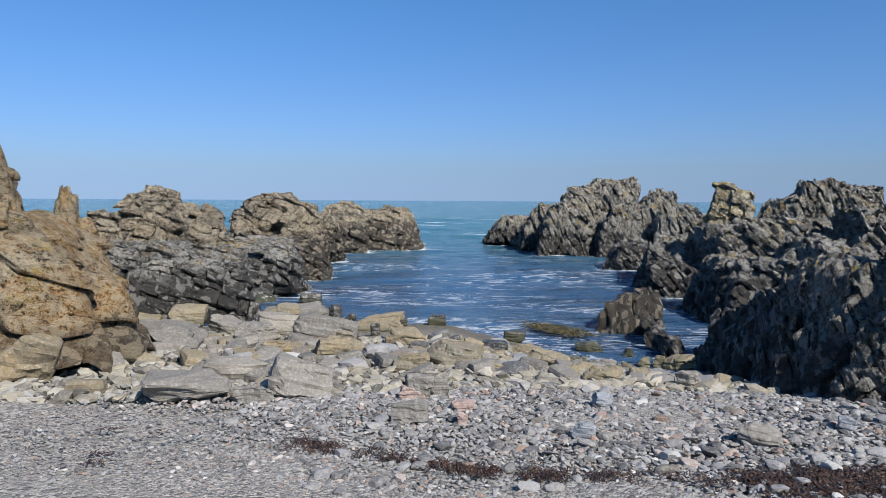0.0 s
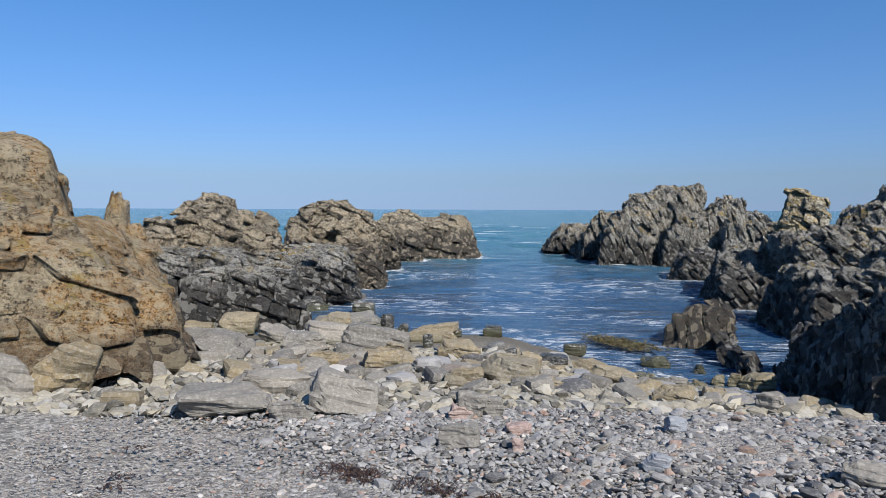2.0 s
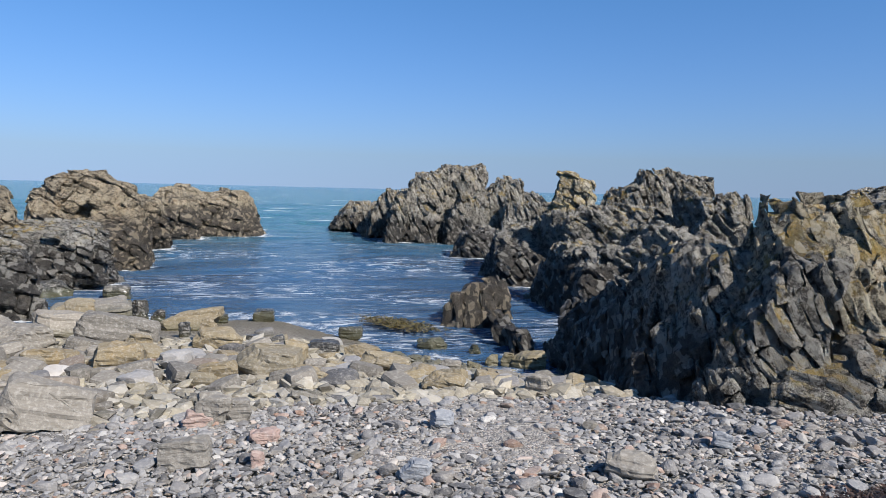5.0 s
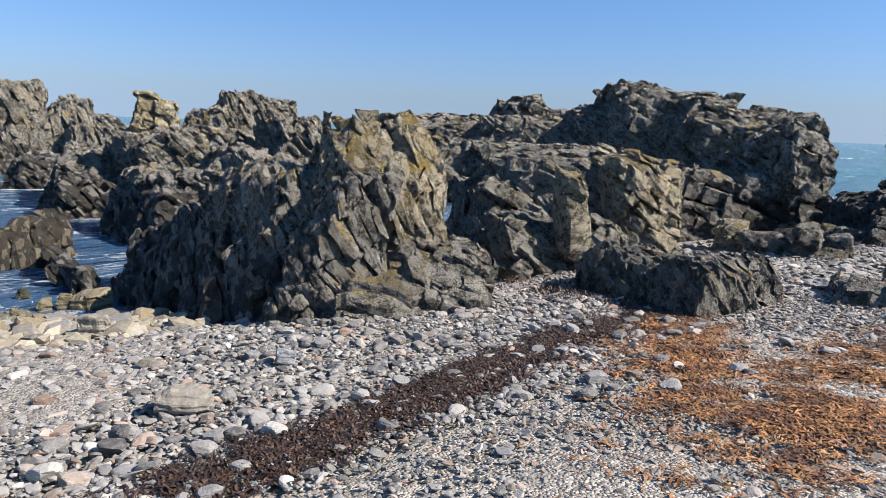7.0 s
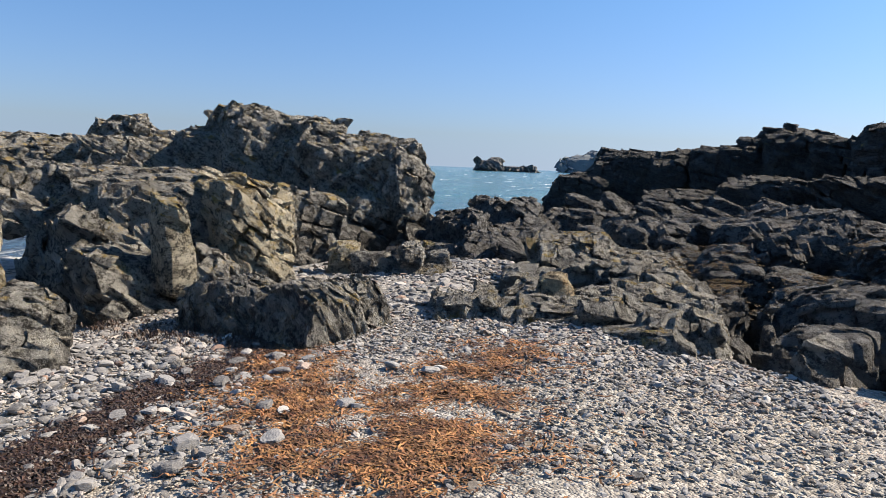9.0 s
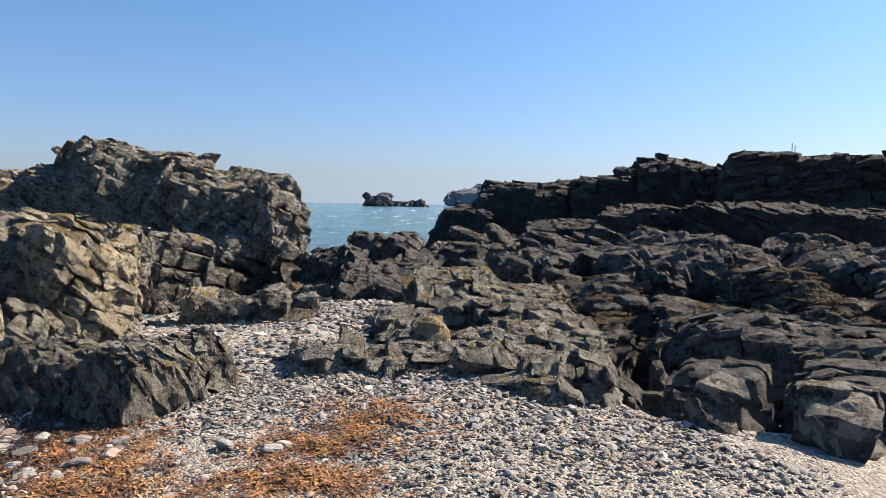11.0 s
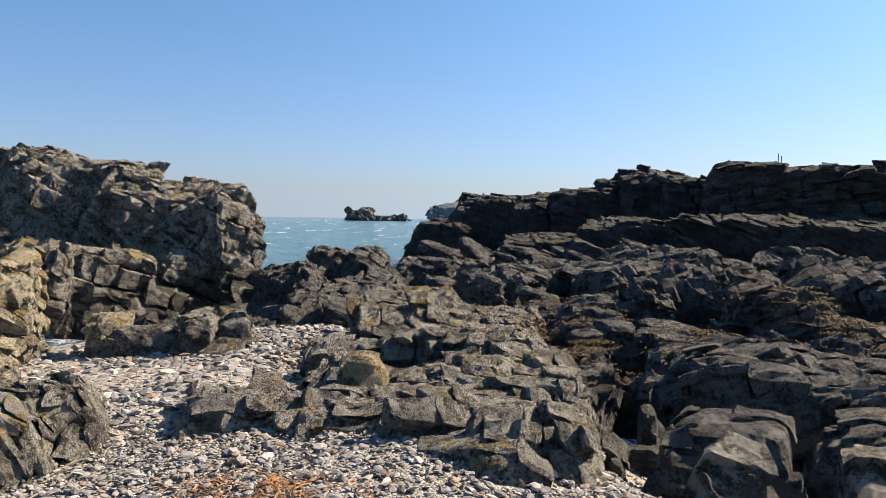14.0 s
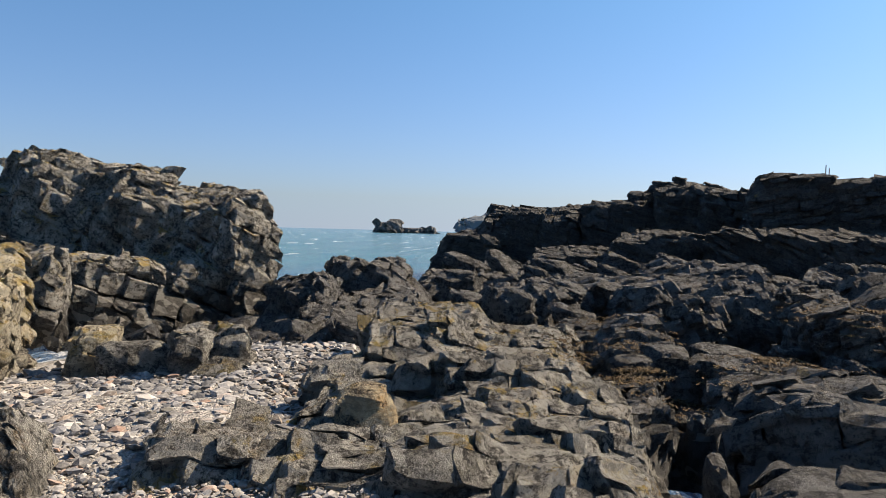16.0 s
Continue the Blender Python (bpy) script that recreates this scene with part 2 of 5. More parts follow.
def sea_material():
    """Blue-green shore water with streaks of foam round the rocks and over the shallows."""
    n = Nodes("sea_water")
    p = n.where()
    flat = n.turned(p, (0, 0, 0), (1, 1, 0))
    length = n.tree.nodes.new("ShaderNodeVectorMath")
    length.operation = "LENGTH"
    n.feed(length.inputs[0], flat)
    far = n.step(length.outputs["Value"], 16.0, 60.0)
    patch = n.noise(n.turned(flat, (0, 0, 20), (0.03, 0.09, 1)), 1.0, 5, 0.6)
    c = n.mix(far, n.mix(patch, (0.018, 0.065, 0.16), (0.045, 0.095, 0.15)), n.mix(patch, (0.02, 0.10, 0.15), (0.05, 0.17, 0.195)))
    # foam: drawn-out lace in the cove, scattered white caps outside
    lace_n = n.noise(n.turned(flat, (0, 0, 12), (0.5, 1.6, 1)), 2.6, 8, 0.72, 1.2)
    thin = n.calc("MULTIPLY", n.step(lace_n, 0.5, 0.6), n.step(n.noise(n.turned(flat, (0, 0, 8), (0.12, 0.3, 1)), 1.0, 4, 0.6), 0.42, 0.58))
    near = n.calc("SUBTRACT", 1.0, n.step(length.outputs["Value"], 15.0, 42.0))
    caps = n.calc("MULTIPLY", n.step(n.noise(n.turned(flat, (0, 0, 5), (0.06, 0.35, 1)), 1.0, 7, 0.7, 0.5), 0.60, 0.66), n.step(length.outputs["Value"], 25.0, 60.0))
    foam = n.calc("MAXIMUM", n.calc("MULTIPLY", thin, n.calc("ADD", n.calc("MULTIPLY", near, 0.5), 0.08)), n.calc("MULTIPLY", caps, 0.8))
    surf = n.tree.nodes.new("ShaderNodeAttribute")
    surf.attribute_name = "surf"
    shore = n.calc("ADD", surf.outputs["Fac"], n.calc("MULTIPLY", n.calc("SUBTRACT", n.noise(flat, 2.2, 8, 0.75, 0.6), 0.5), 1.5))
    foam = n.calc("MAXIMUM", foam, n.calc("MULTIPLY", n.step(shore, 0.62, 0.95), 0.85))
    c = n.mix(foam, c, (0.78, 0.80, 0.80))
    w1 = n.noise(n.turned(flat, (0, 0, 15), (0.5, 1.5, 1)), 1.0, 6, 0.62, 0.4)
    w2 = n.noise(n.turned(flat, (0, 0, -10), (0.9, 2.0, 1)), 3.2, 5, 0.65)
    w3 = n.noise(n.turned(flat, (0, 0, 8), (0.06, 0.22, 1)), 1.0, 5, 0.6)
    b = n.bump(w3, 0.8, 2.2)
    b = n.bump(w1, 0.9, 0.45, b)
    b = n.bump(w2, 0.8, 0.12, b)
    b = n.bump(foam, 0.3, 0.03, b)
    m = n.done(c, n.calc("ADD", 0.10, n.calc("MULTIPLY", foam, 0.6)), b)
    n.bsdf.inputs["IOR"].default_value = 1.33
    return m


OUTCROP = dict(name="tan_bedded_rock", dark=(0.15, 0.105, 0.058), mid=(0.37, 0.275, 0.155), light=(0.55, 0.46, 0.31), tide=1.0, stain=(0.56, 0.28, 0.06), stain_at=0.45, lichen=0.9, band=0.8, crust=0.35, relief=0.6)
SPIT = dict(name="brown_shore_rock", dark=(0.07, 0.058, 0.042), mid=(0.31, 0.248, 0.165), light=(0.56, 0.475, 0.34), tide=1.3, stain=(0.42, 0.27, 0.12), stain_at=0.55, lichen=0.2, crust=0.45)
HEAD = dict(name="grey_ribbed_rock", dark=(0.045, 0.042, 0.037), mid=(0.22, 0.205, 0.175), light=(0.56, 0.53, 0.46), tide=1.0, stain=(0.32, 0.20, 0.10), stain_at=0.62, lichen=1.1, crust=0.6)
FLANK = dict(name="grey_green_crag_rock", dark=(0.042, 0.040, 0.037), mid=(0.15, 0.143, 0.130), light=(0.46, 0.445, 0.40), tide=0.45, stain=(0.30, 0.19, 0.09), stain_at=0.62, lichen=0.9, crust=0.5)
DARK = dict(name="dark_grey_crag_rock", dark=(0.026, 0.026, 0.025), mid=(0.16, 0.154, 0.14), light=(0.52, 0.505, 0.46), tide=0.95, stain=(0.27, 0.18, 0.09), stain_at=0.64, lichen=1.0, crust=0.75)
CREST = dict(name="ochre_crusted_rock", dark=(0.07, 0.06, 0.045), mid=(0.42, 0.37, 0.27), light=(0.70, 0.64, 0.50), tide=0.7, stain=(0.40, 0.24, 0.08), stain_at=0.57, lichen=1.5, crust=0.5)
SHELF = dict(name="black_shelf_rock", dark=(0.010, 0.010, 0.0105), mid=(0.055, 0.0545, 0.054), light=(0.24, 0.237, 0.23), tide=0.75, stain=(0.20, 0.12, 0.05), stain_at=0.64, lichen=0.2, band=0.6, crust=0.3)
# shelf rock toned down for the cliffs: their shade is put into the colour
CLIFF_SHADED = dict(name="black_cliff_rock", dark=(0.010, 0.010, 0.0105), mid=(0.036, 0.036, 0.0365), light=(0.12, 0.12, 0.118), tide=0.75, stain=(0.14, 0.09, 0.05), stain_at=0.66, lichen=0.4, band=0.6, crust=0.25)
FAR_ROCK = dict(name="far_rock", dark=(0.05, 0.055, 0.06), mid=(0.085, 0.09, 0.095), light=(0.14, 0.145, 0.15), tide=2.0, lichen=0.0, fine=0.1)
SLAB = stone_material("grey_bedded_slab", ((0.0, (0.109, 0.101, 0.088)), (0.5, (0.168, 0.155, 0.134)), (1.0, (0.218, 0.197, 0.164))), layered=1.0, tint=(0.218, 0.193, 0.151), bands=1.0)
OCHRE = stone_material("ochre_boulder_stone", ((0.0, (0.164, 0.131, 0.078)), (0.5, (0.213, 0.172, 0.102)), (1.0, (0.172, 0.148, 0.102))), tint=(0.246, 0.172, 0.074))
WET = stone_material("wet_black_stone", ((0.0, (0.02, 0.02, 0.018)), (1.0, (0.05, 0.047, 0.04))), wet=0.45, tint=(0.04, 0.04, 0.02), bands=0.0)
PEBBLE = stone_material("mixed_pebble_stone", ((0.0, (0.062, 0.061, 0.062)), (0.2, (0.118, 0.116, 0.118)), (0.45, (0.200, 0.194, 0.189)), (0.65, (0.290, 0.283, 0.275)), (0.82, (0.166, 0.169, 0.179)), (0.88, (0.44, 0.425, 0.40)), (0.95, (0.251, 0.157, 0.116)), (1.0, (0.132, 0.122, 0.101))), tint=(0.243, 0.217, 0.181), bands=0.2)
RUBBLE = stone_material("tan_rubble_stone", ((0.0, (0.09, 0.085, 0.072)), (0.3, (0.20, 0.18, 0.14)), (0.6, (0.30, 0.27, 0.205)), (0.85, (0.24, 0.235, 0.22)), (1.0, (0.36, 0.33, 0.27))), tint=(0.26, 0.22, 0.13), bands=0.3)
RED = stone_material("reddish_stone", ((0.0, (0.26, 0.19, 0.165)), (1.0, (0.31, 0.22, 0.19))), tint=(0.30, 0.24, 0.2))
BLUE = stone_material("blue_grey_stone", ((0.0, (0.17, 0.185, 0.21)), (1.0, (0.22, 0.235, 0.255))), tint=(0.26, 0.26, 0.26))
GRAVEL, SEA = beach_material(), sea_material()
WEED = plain_material("dark_kelp", (0.018, 0.011, 0.008), (0.06, 0.03, 0.016), 14, 0.5, 0.01, 0.5)
RUST = plain_material("dried_orange_weed", (0.07, 0.028, 0.014), (0.34, 0.16, 0.06), 5, 0.75, 0.01, 0.65)
BROWN_WRACK = plain_material("brown_bladder_wrack", (0.035, 0.022, 0.009), (0.12, 0.072, 0.024), 12, 0.9, 0.01, 0.5)
WRACK = plain_material("olive_bladder_wrack", (0.03, 0.026, 0.010), (0.13, 0.10, 0.028), 12, 0.4, 0.01, 0.5)
TURF = plain_material("dry_turf", (0.14, 0.13, 0.05), (0.24, 0.20, 0.085), 6, 0.95, 0.03, 0.4)
POST = plain_material("weathered_post_wood", (0.16, 0.14, 0.12), (0.24, 0.22, 0.19), 20, 0.85)
# no mist is modelled: dunes and far land carry the air's haze in their colours
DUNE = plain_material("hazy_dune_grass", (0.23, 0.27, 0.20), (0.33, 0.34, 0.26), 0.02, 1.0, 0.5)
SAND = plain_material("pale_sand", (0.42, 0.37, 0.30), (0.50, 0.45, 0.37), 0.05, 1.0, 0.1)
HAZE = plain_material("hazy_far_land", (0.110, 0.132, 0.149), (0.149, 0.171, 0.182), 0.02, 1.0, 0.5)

# ---- numeric tools for stone shapes ----
TABLE = np.random.RandomState(7).uniform(-1, 1, (64, 64, 64)).astype(np.float32)


def lattice(i, shift=0):
    i = (i + shift) & 63
    return TABLE[i[..., 0], i[..., 1], i[..., 2]]


def soft_noise(p, shift=0):
    i = np.floor(p).astype(np.int64)
    f = (p - i).astype(np.float32)
    f = f * f * (3 - 2 * f)
    out = 0
    for a in (0, 1):
        for b in (0, 1):
            for c in (0, 1):
                w = (f[..., 0] if a else 1 - f[..., 0]) * (f[..., 1] if b else 1 - f[..., 1]) * (f[..., 2] if c else 1 - f[..., 2])
                out = out + w * lattice(i + np.array((a, b, c)), shift)
    return out


def bed_frame(yaw, dip, rake=0):
    return np.array(Euler((radians(dip), radians(rake), radians(yaw))).to_matrix().inverted())


def joints(p, frame_of_beds, size, shift):
    """Blocks cut by bedding and joints: an offset for each block, and the distance to the nearest crack."""
    q = p @ frame_of_beds.T / size
    q = q + 0.11 * np.stack([soft_noise(p / size.max() * 0.6, shift + k) for k in range(3)], -1)
    row = np.floor(q[..., 2]).astype(np.int64)
    stagger = lattice(np.stack([row, row * 0 + 3, row * 0], -1), shift)
    q[..., 0] += stagger * 0.5
    i = np.floor(q).astype(np.int64)
    f = q - i
    return lattice(i, shift + 11), (np.minimum(f, 1 - f) * size).min(-1)


def facets(p, size, seed, count=5):
    """Flat facets with sharp creases: folded planes that cross in several directions."""
    r = np.random.RandomState(seed)
    q = p + size * 0.12 * np.stack([soft_noise(p / (size * 1.3), seed % 40 + k) for k in range(3)], -1)
    out = 0
    for _ in range(count):
        d = r.normal(size=3)
        d /= np.linalg.norm(d)
        x = q @ d / (size * r.uniform(0.7, 1.7)) + r.uniform(0, 1)
        out = out + np.abs(x - np.floor(x) - 0.5) * 4 - 1
    return out / count


def smooth_net(field, origin, h):
    """The surface where the field is zero, as points and quads."""
    inside = field < 0
    nx, ny, nz = field.shape
    total = np.zeros((nx - 1, ny - 1, nz - 1, 3), np.float32)
    count = np.zeros((nx - 1, ny - 1, nz - 1), np.float32)
    for axis in range(3):
        o = [(0, 1), (0, 1), (0, 1)]
        o[axis] = (0,)
        for a in o[0]:
            for b in o[1]:
                for c in o[2]:
                    lo = field[a:nx - 1 + a, b:ny - 1 + b, c:nz - 1 + c]
                    s = [a, b, c]
                    s[axis] += 1
                    hi = field[s[0]:nx - 1 + s[0], s[1]:ny - 1 + s[1], s[2]:nz - 1 + s[2]]
                    cross = (lo < 0) != (hi < 0)
                    t = np.where(cross, lo / np.where(cross, lo - hi, 1), 0)
                    for k, base in enumerate((a, b, c)):
                        total[..., k] += cross * (base + (t if k == axis else 0))
                    count += cross
    live = count > 0
    ids = np.full(count.shape, -1, np.int64)
    ids[live] = np.arange(live.sum())
    cell = np.argwhere(live)
    points = (cell + total[live] / count[live][:, None]) * h + origin
    quads = []
    for axis, (u, v) in enumerate(((1, 2), (2, 0), (0, 1))):
        lo = np.take(inside, range(field.shape[axis] - 1), axis)
        hi = np.take(inside, range(1, field.shape[axis]), axis)
        for flip, mask in ((False, lo & ~hi), (True, ~lo & hi)):
            e = np.argwhere(mask)
            e = e[(e[:, u] > 0) & (e[:, v] > 0) & (e[:, u] < field.shape[u] - 1) & (e[:, v] < field.shape[v] - 1)]
            du, dv = np.eye(3, dtype=int)[u], np.eye(3, dtype=int)[v]
            loop = [e - du - dv, e - dv, e, e - du]
            q = np.stack([ids[k[:, 0], k[:, 1], k[:, 2]] for k in loop], -1)
            quads.append(q[:, ::-1] if flip else q)
    quads = np.concatenate(quads)
    return points, quads[(quads >= 0).all(1)]


def normals(points, quads):
    n = np.cross(points[quads[:, 2]] - points[quads[:, 0]], points[quads[:, 3]] - points[quads[:, 1]])
    out = np.zeros_like(points)
    for k in range(4):
        np.add.at(out, quads[:, k], n)
    return out / np.maximum(np.linalg.norm(out, axis=1, keepdims=True), 1e-9)


def mesh_of(name, points, faces, material, smooth=False):
    """A mesh from an array of points and an array of faces of one size."""
    me = bpy.data.meshes.new(name)
    k = faces.shape[1]
    me.vertices.add(len(points))
    me.vertices.foreach_set("co", np.asarray(points, np.float32).ravel())
    me.loops.add(faces.size)
    me.loops.foreach_set("vertex_index", faces.astype(np.int32).ravel())
    me.polygons.add(len(faces))
    me.polygons.foreach_set("loop_start", np.arange(0, faces.size, k, dtype=np.int32))
    me.polygons.foreach_set("use_smooth", np.full(len(faces), smooth))
    me.update(calc_edges=True)
    me.validate()
    me.materials.append(material)
    return me


def beach_height(x, y):
    """The lie of the beach: it falls to the cove along +y, into the gully along +x and towards the channel."""
    x, y = np.asarray(x, float), np.asarray(y, float)
    z = 1.0 - np.where(y > 0, 0.075, 0.05) * y
    z = z - 0.13 * np.clip(x + 0.5, 0, 4) * np.clip((y - 5) / 4, 0, 1) * (x < 30)
    z = z + 0.015 * np.clip(x - 5, 0, 4)
    z = z - 0.45 * np.clip((x - 8.2) / 1.6, 0, 1) * np.clip((2.0 - y) / 1.2, 0, 1)
    z = z - 0.13 * np.clip(-y, 0, 4) * np.clip((x - 1) / 2, 0, 1)
    z = z - 0.45 * np.clip((x - 6.4) / 1.2, 0, 1) * np.clip((-y - 0.7) / 0.8, 0, 1)
    z = z - 0.1 * np.clip(x - 12, 0, 60)
    return np.clip(z, -2.0, 1.5)


TOPS = []  # points of the rocks round the channel, for the weed draped on them
FEET = []  # where the rock masses stand, for the surf round them


def unit_block(n):
    """The surface of a cube of half size 1 as a grid of n by n quads a side, its edges a little rounded."""
    bm = bmesh.new()
    bmesh.ops.create_cube(bm, size=2.0)
    bmesh.ops.subdivide_edges(bm, edges=bm.edges, cuts=n - 1, use_grid_fill=True)
    p = np.array([v.co for v in bm.verts])
    f = np.array([[v.index for v in q.verts] for q in bm.faces])
    bm.free()
    return p / (np.abs(p) ** 14).sum(1)[:, None] ** (1 / 14), f


BLOCKS = {n: unit_block(n) for n in (2, 3, 4)}
CORNERS = np.array([(i, j, k) for i in (0, 1) for j in (0, 1) for k in (0, 1)])


def crag(name, label, blocks, material, cell=0.12, beds=(0, 20, 0), size=0.9, rough=1.0, back=0.12, taper=0.25, seed=0, category="rock", group="", thick=0.4, square=9, worn=1.0, parent=None, piece=1.0, gap=0.03, grid=3):
    """A rock mass: leaning, tapering bodies grown together, its skin broken along beds and joints into angular blocks
    that stand proud or have fallen back. blocks: x, y, bottom, top, width, depth, yaw, lean to the right."""
    b = np.array(blocks, float)
    b[:, 2] -= 0.3
    FEET.extend(b.tolist())
    reach = np.hypot(b[:, 4], b[:, 5]) / 2 + 0.5 * (b[:, 3] - b[:, 2])
    lo = np.array([(b[:, 0] - reach).min(), (b[:, 1] - reach).min(), b[:, 2].min() - 0.3])
    hi = np.array([(b[:, 0] + reach).max(), (b[:, 1] + reach).max(), b[:, 3].max() + 0.6])
    frame_of_beds = bed_frame(*beds)
    r = np.random.RandomState(seed + 77)
    cuts = []
    for _ in b:  # broken edges and corners: planes across each body, mostly over its top
        u = r.normal(size=(5, 3)) * np.array((1.0, 1.0, 0.8)) + np.array((0, 0, 0.35))
        cuts.append((u / np.linalg.norm(u, axis=1, keepdims=True), r.uniform(1 - 0.16 * worn, 1.0, 5) if worn else np.full(5, 9.0)))

    def grown(p, plain=False):
        field = np.full(len(p), 9.0)
        crease = 0.0
        if not plain:
            crease = 0.13 * size * rough * facets(p, size * 1.1, seed + 2, 4)
            p = p + 0.10 * size * np.stack([soft_noise(p / (size * 1.7), seed + 5 * k) for k in range(3)], -1)
        for (x, y, z0, z1, w, d, yaw, lean), (planes, keep) in zip(b, cuts):
            c, s = math.cos(radians(yaw)), math.sin(radians(yaw))
            dx, dy, dz = p[:, 0] - x, p[:, 1] - y, p[:, 2] - (z0 + z1) / 2
            h = 2 * dz / (z1 - z0)
            k = 1 - taper * 0.5 * np.clip(h, -1, 1.2)
            u = (dx * c + dy * s - math.tan(radians(lean)) * dz) / (w / 2) / k
            v = (-dx * s + dy * c - back * dz) / (d / 2) / k
            top = np.maximum(np.maximum(np.abs(u), np.abs(v)), np.maximum(np.abs(h), 1e-6))
            q = top * ((np.abs(u) / top) ** square + (np.abs(v) / top) ** square + (np.abs(h) / top) ** square) ** (1 / square) if not plain else top
            for d3, kp in zip(planes, keep):
                if plain:
                    break
                q = np.maximum(q, (u * d3[0] + v * d3[1] + h * d3[2]) / (np.abs(d3) ** 1.25).sum() ** 0.8 / kp)
            field = np.minimum(field, (q - 1) * min(w, d, z1 - z0) / 2)
        return field + crease

    # the solid heart behind the broken skin
    cell = cell * 1.6
    n = np.ceil((hi - lo) / cell).astype(int) + 1
    g = (np.stack(np.meshgrid(*[np.arange(k) for k in n], indexing="ij"), -1) * cell + lo).reshape(-1, 3)
    field = grown(g, True)
    near = np.abs(field) < 0.45 * size + cell
    field[near] = grown(g[near])
    field = field.reshape(n)
    heart, quads = smooth_net(field + 0.12 * size * rough, lo, cell)
    low = np.maximum(beach_height(heart[:, 0], heart[:, 1]), 0.0) - 0.25
    quads = quads[(heart[:, 2] > low)[quads].any(1)]
    used, back_to = np.unique(quads, return_inverse=True)
    heart, quads = heart[used], back_to.reshape(-1, 4)

    # the skin: cells between irregular beds and joints
    e = 0.88 * size * piece * np.array((0.5, 0.32, 0.5 * thick))
    away = float(np.hypot(b[:, 0].mean(), b[:, 1].mean()))
    e = e * max(1.0, 0.0125 * away / e.mean())
    grid = 2 if away > 16 else grid
    q = g[np.abs(field.ravel()) < 0.5 * e.max() + 1.8 * cell] @ frame_of_beds.T / e
    near = np.floor(q).astype(np.int64)
    key = np.unique((near + 1024) @ np.array((1, 4096, 4096 * 4096)))
    key = np.unique(np.concatenate([key + o for o in (0, 1, -1, 4096, -4096, 4096 * 4096, -4096 * 4096)]))
    ids = np.stack([key % 4096, key // 4096 % 4096, key // (4096 * 4096)], -1) - 1024

    def bound(i, a, c, salt):
        return i + 0.36 * lattice(np.stack([i, a, c], -1), seed + salt)

    k = ids[:, 2]
    j = ids[:, 1]
    i = ids[:, 0]
    none = k * 0
    ends = [np.stack([bound(i + t, j, k, 3) + 0.5 * lattice(np.stack([j, k, none], -1), seed + 1) for t in (0, 1)], -1),
            np.stack([bound(j + t, k, none, 9) + 0.5 * lattice(np.stack([k, none, none], -1), seed + 2) for t in (0, 1)], -1),
            np.stack([bound(k + t, none, none, 15) for t in (0, 1)], -1)]
    corner = np.stack([ends[a][:, CORNERS[:, a]] for a in range(3)], -1)
    corner = corner + r.uniform(-0.09, 0.09, corner.shape)
    corner = (corner * e) @ frame_of_beds
    spin = r.normal(0, 0.06, (len(corner), 1, 3))
    corner = corner + np.cross(np.broadcast_to(spin, corner.shape), corner - corner.mean(1, keepdims=True))
    flat = corner.reshape(-1, 3)
    corner = (flat + 0.16 * size * np.stack([soft_noise(flat / (size * 2.2), seed + 30 + a) for a in range(3)], -1)).reshape(corner.shape)
    value = grown(corner.reshape(-1, 3)).reshape(-1, 8)
    middle = corner.mean(1)
    inner = grown(middle)
    keep = (value.min(1) < 0) & (value.max(1) > -0.12 * size) & (inner < 0.16 * e.min() + 0.02) & (middle[:, 2] > np.maximum(beach_height(middle[:, 0], middle[:, 1]), 0) - 0.5 * e.max())
    ids, corner, middle = ids[keep], corner[keep], middle[keep]
    lot = size * rough * (0.04 * lattice(ids, seed + 21) + 0.05 * lattice(ids // 2, seed + 24) + 0.07 * lattice(ids // 4, seed + 22) + 0.01)
    p = corner.reshape(-1, 3)
    want = np.repeat(lot, 8)
    for _ in range(2):  # outer corners drawn in to the weathered surface
        f0 = grown(p)
        slope = np.stack([grown(p + np.eye(3)[a] * 0.03) - f0 for a in range(3)], -1) / 0.03
        over = np.clip(f0 - want, 0, None) / np.maximum((slope ** 2).sum(1), 0.25)
        p = p - np.clip(over, 0, 0.6 * size)[:, None] * slope
    corner = p.reshape(corner.shape)
    out = slope.reshape(-1, 8, 3).mean(1)
    seaward = (out * (np.array((1.0, -0.8, 2.4)) - corner.mean(1))).sum(1)
    facing = seaward > -0.45 * np.linalg.norm(out, axis=1) * np.linalg.norm(corner.mean(1) - np.array((1.0, -0.8, 2.4)), axis=1)
    corner = corner[facing]  # the far sides stay smooth
    middle = corner.mean(1, keepdims=True)
    corner = middle + (corner - middle) * (1 - gap * r.uniform(0.4, 2.2, (len(corner), 1, 1)))
    shape, sides = BLOCKS[grid]
    u = np.repeat(shape[None], len(corner), 0)
    for _ in range(4):  # chipped corners and edges
        d = r.normal(size=(len(u), 3))
        d /= np.abs(d).sum(1, keepdims=True)
        far = np.einsum("nvk,nk->nv", u, d)
        u = u - np.clip(far - r.uniform(0.62, 0.98, (len(u), 1)), 0, None)[..., None] * (d / (d ** 2).sum(1, keepdims=True))[:, None]
    u = (np.clip(u, -1, 1) + 1) / 2
    skin = 0
    for m, (a, c, t) in enumerate(CORNERS):
        weight = (u[..., 0] if a else 1 - u[..., 0]) * (u[..., 1] if c else 1 - u[..., 1]) * (u[..., 2] if t else 1 - u[..., 2])
        skin = skin + weight[..., None] * corner[:, m][:, None]
    skin = skin.reshape(-1, 3)
    wear = e.mean()
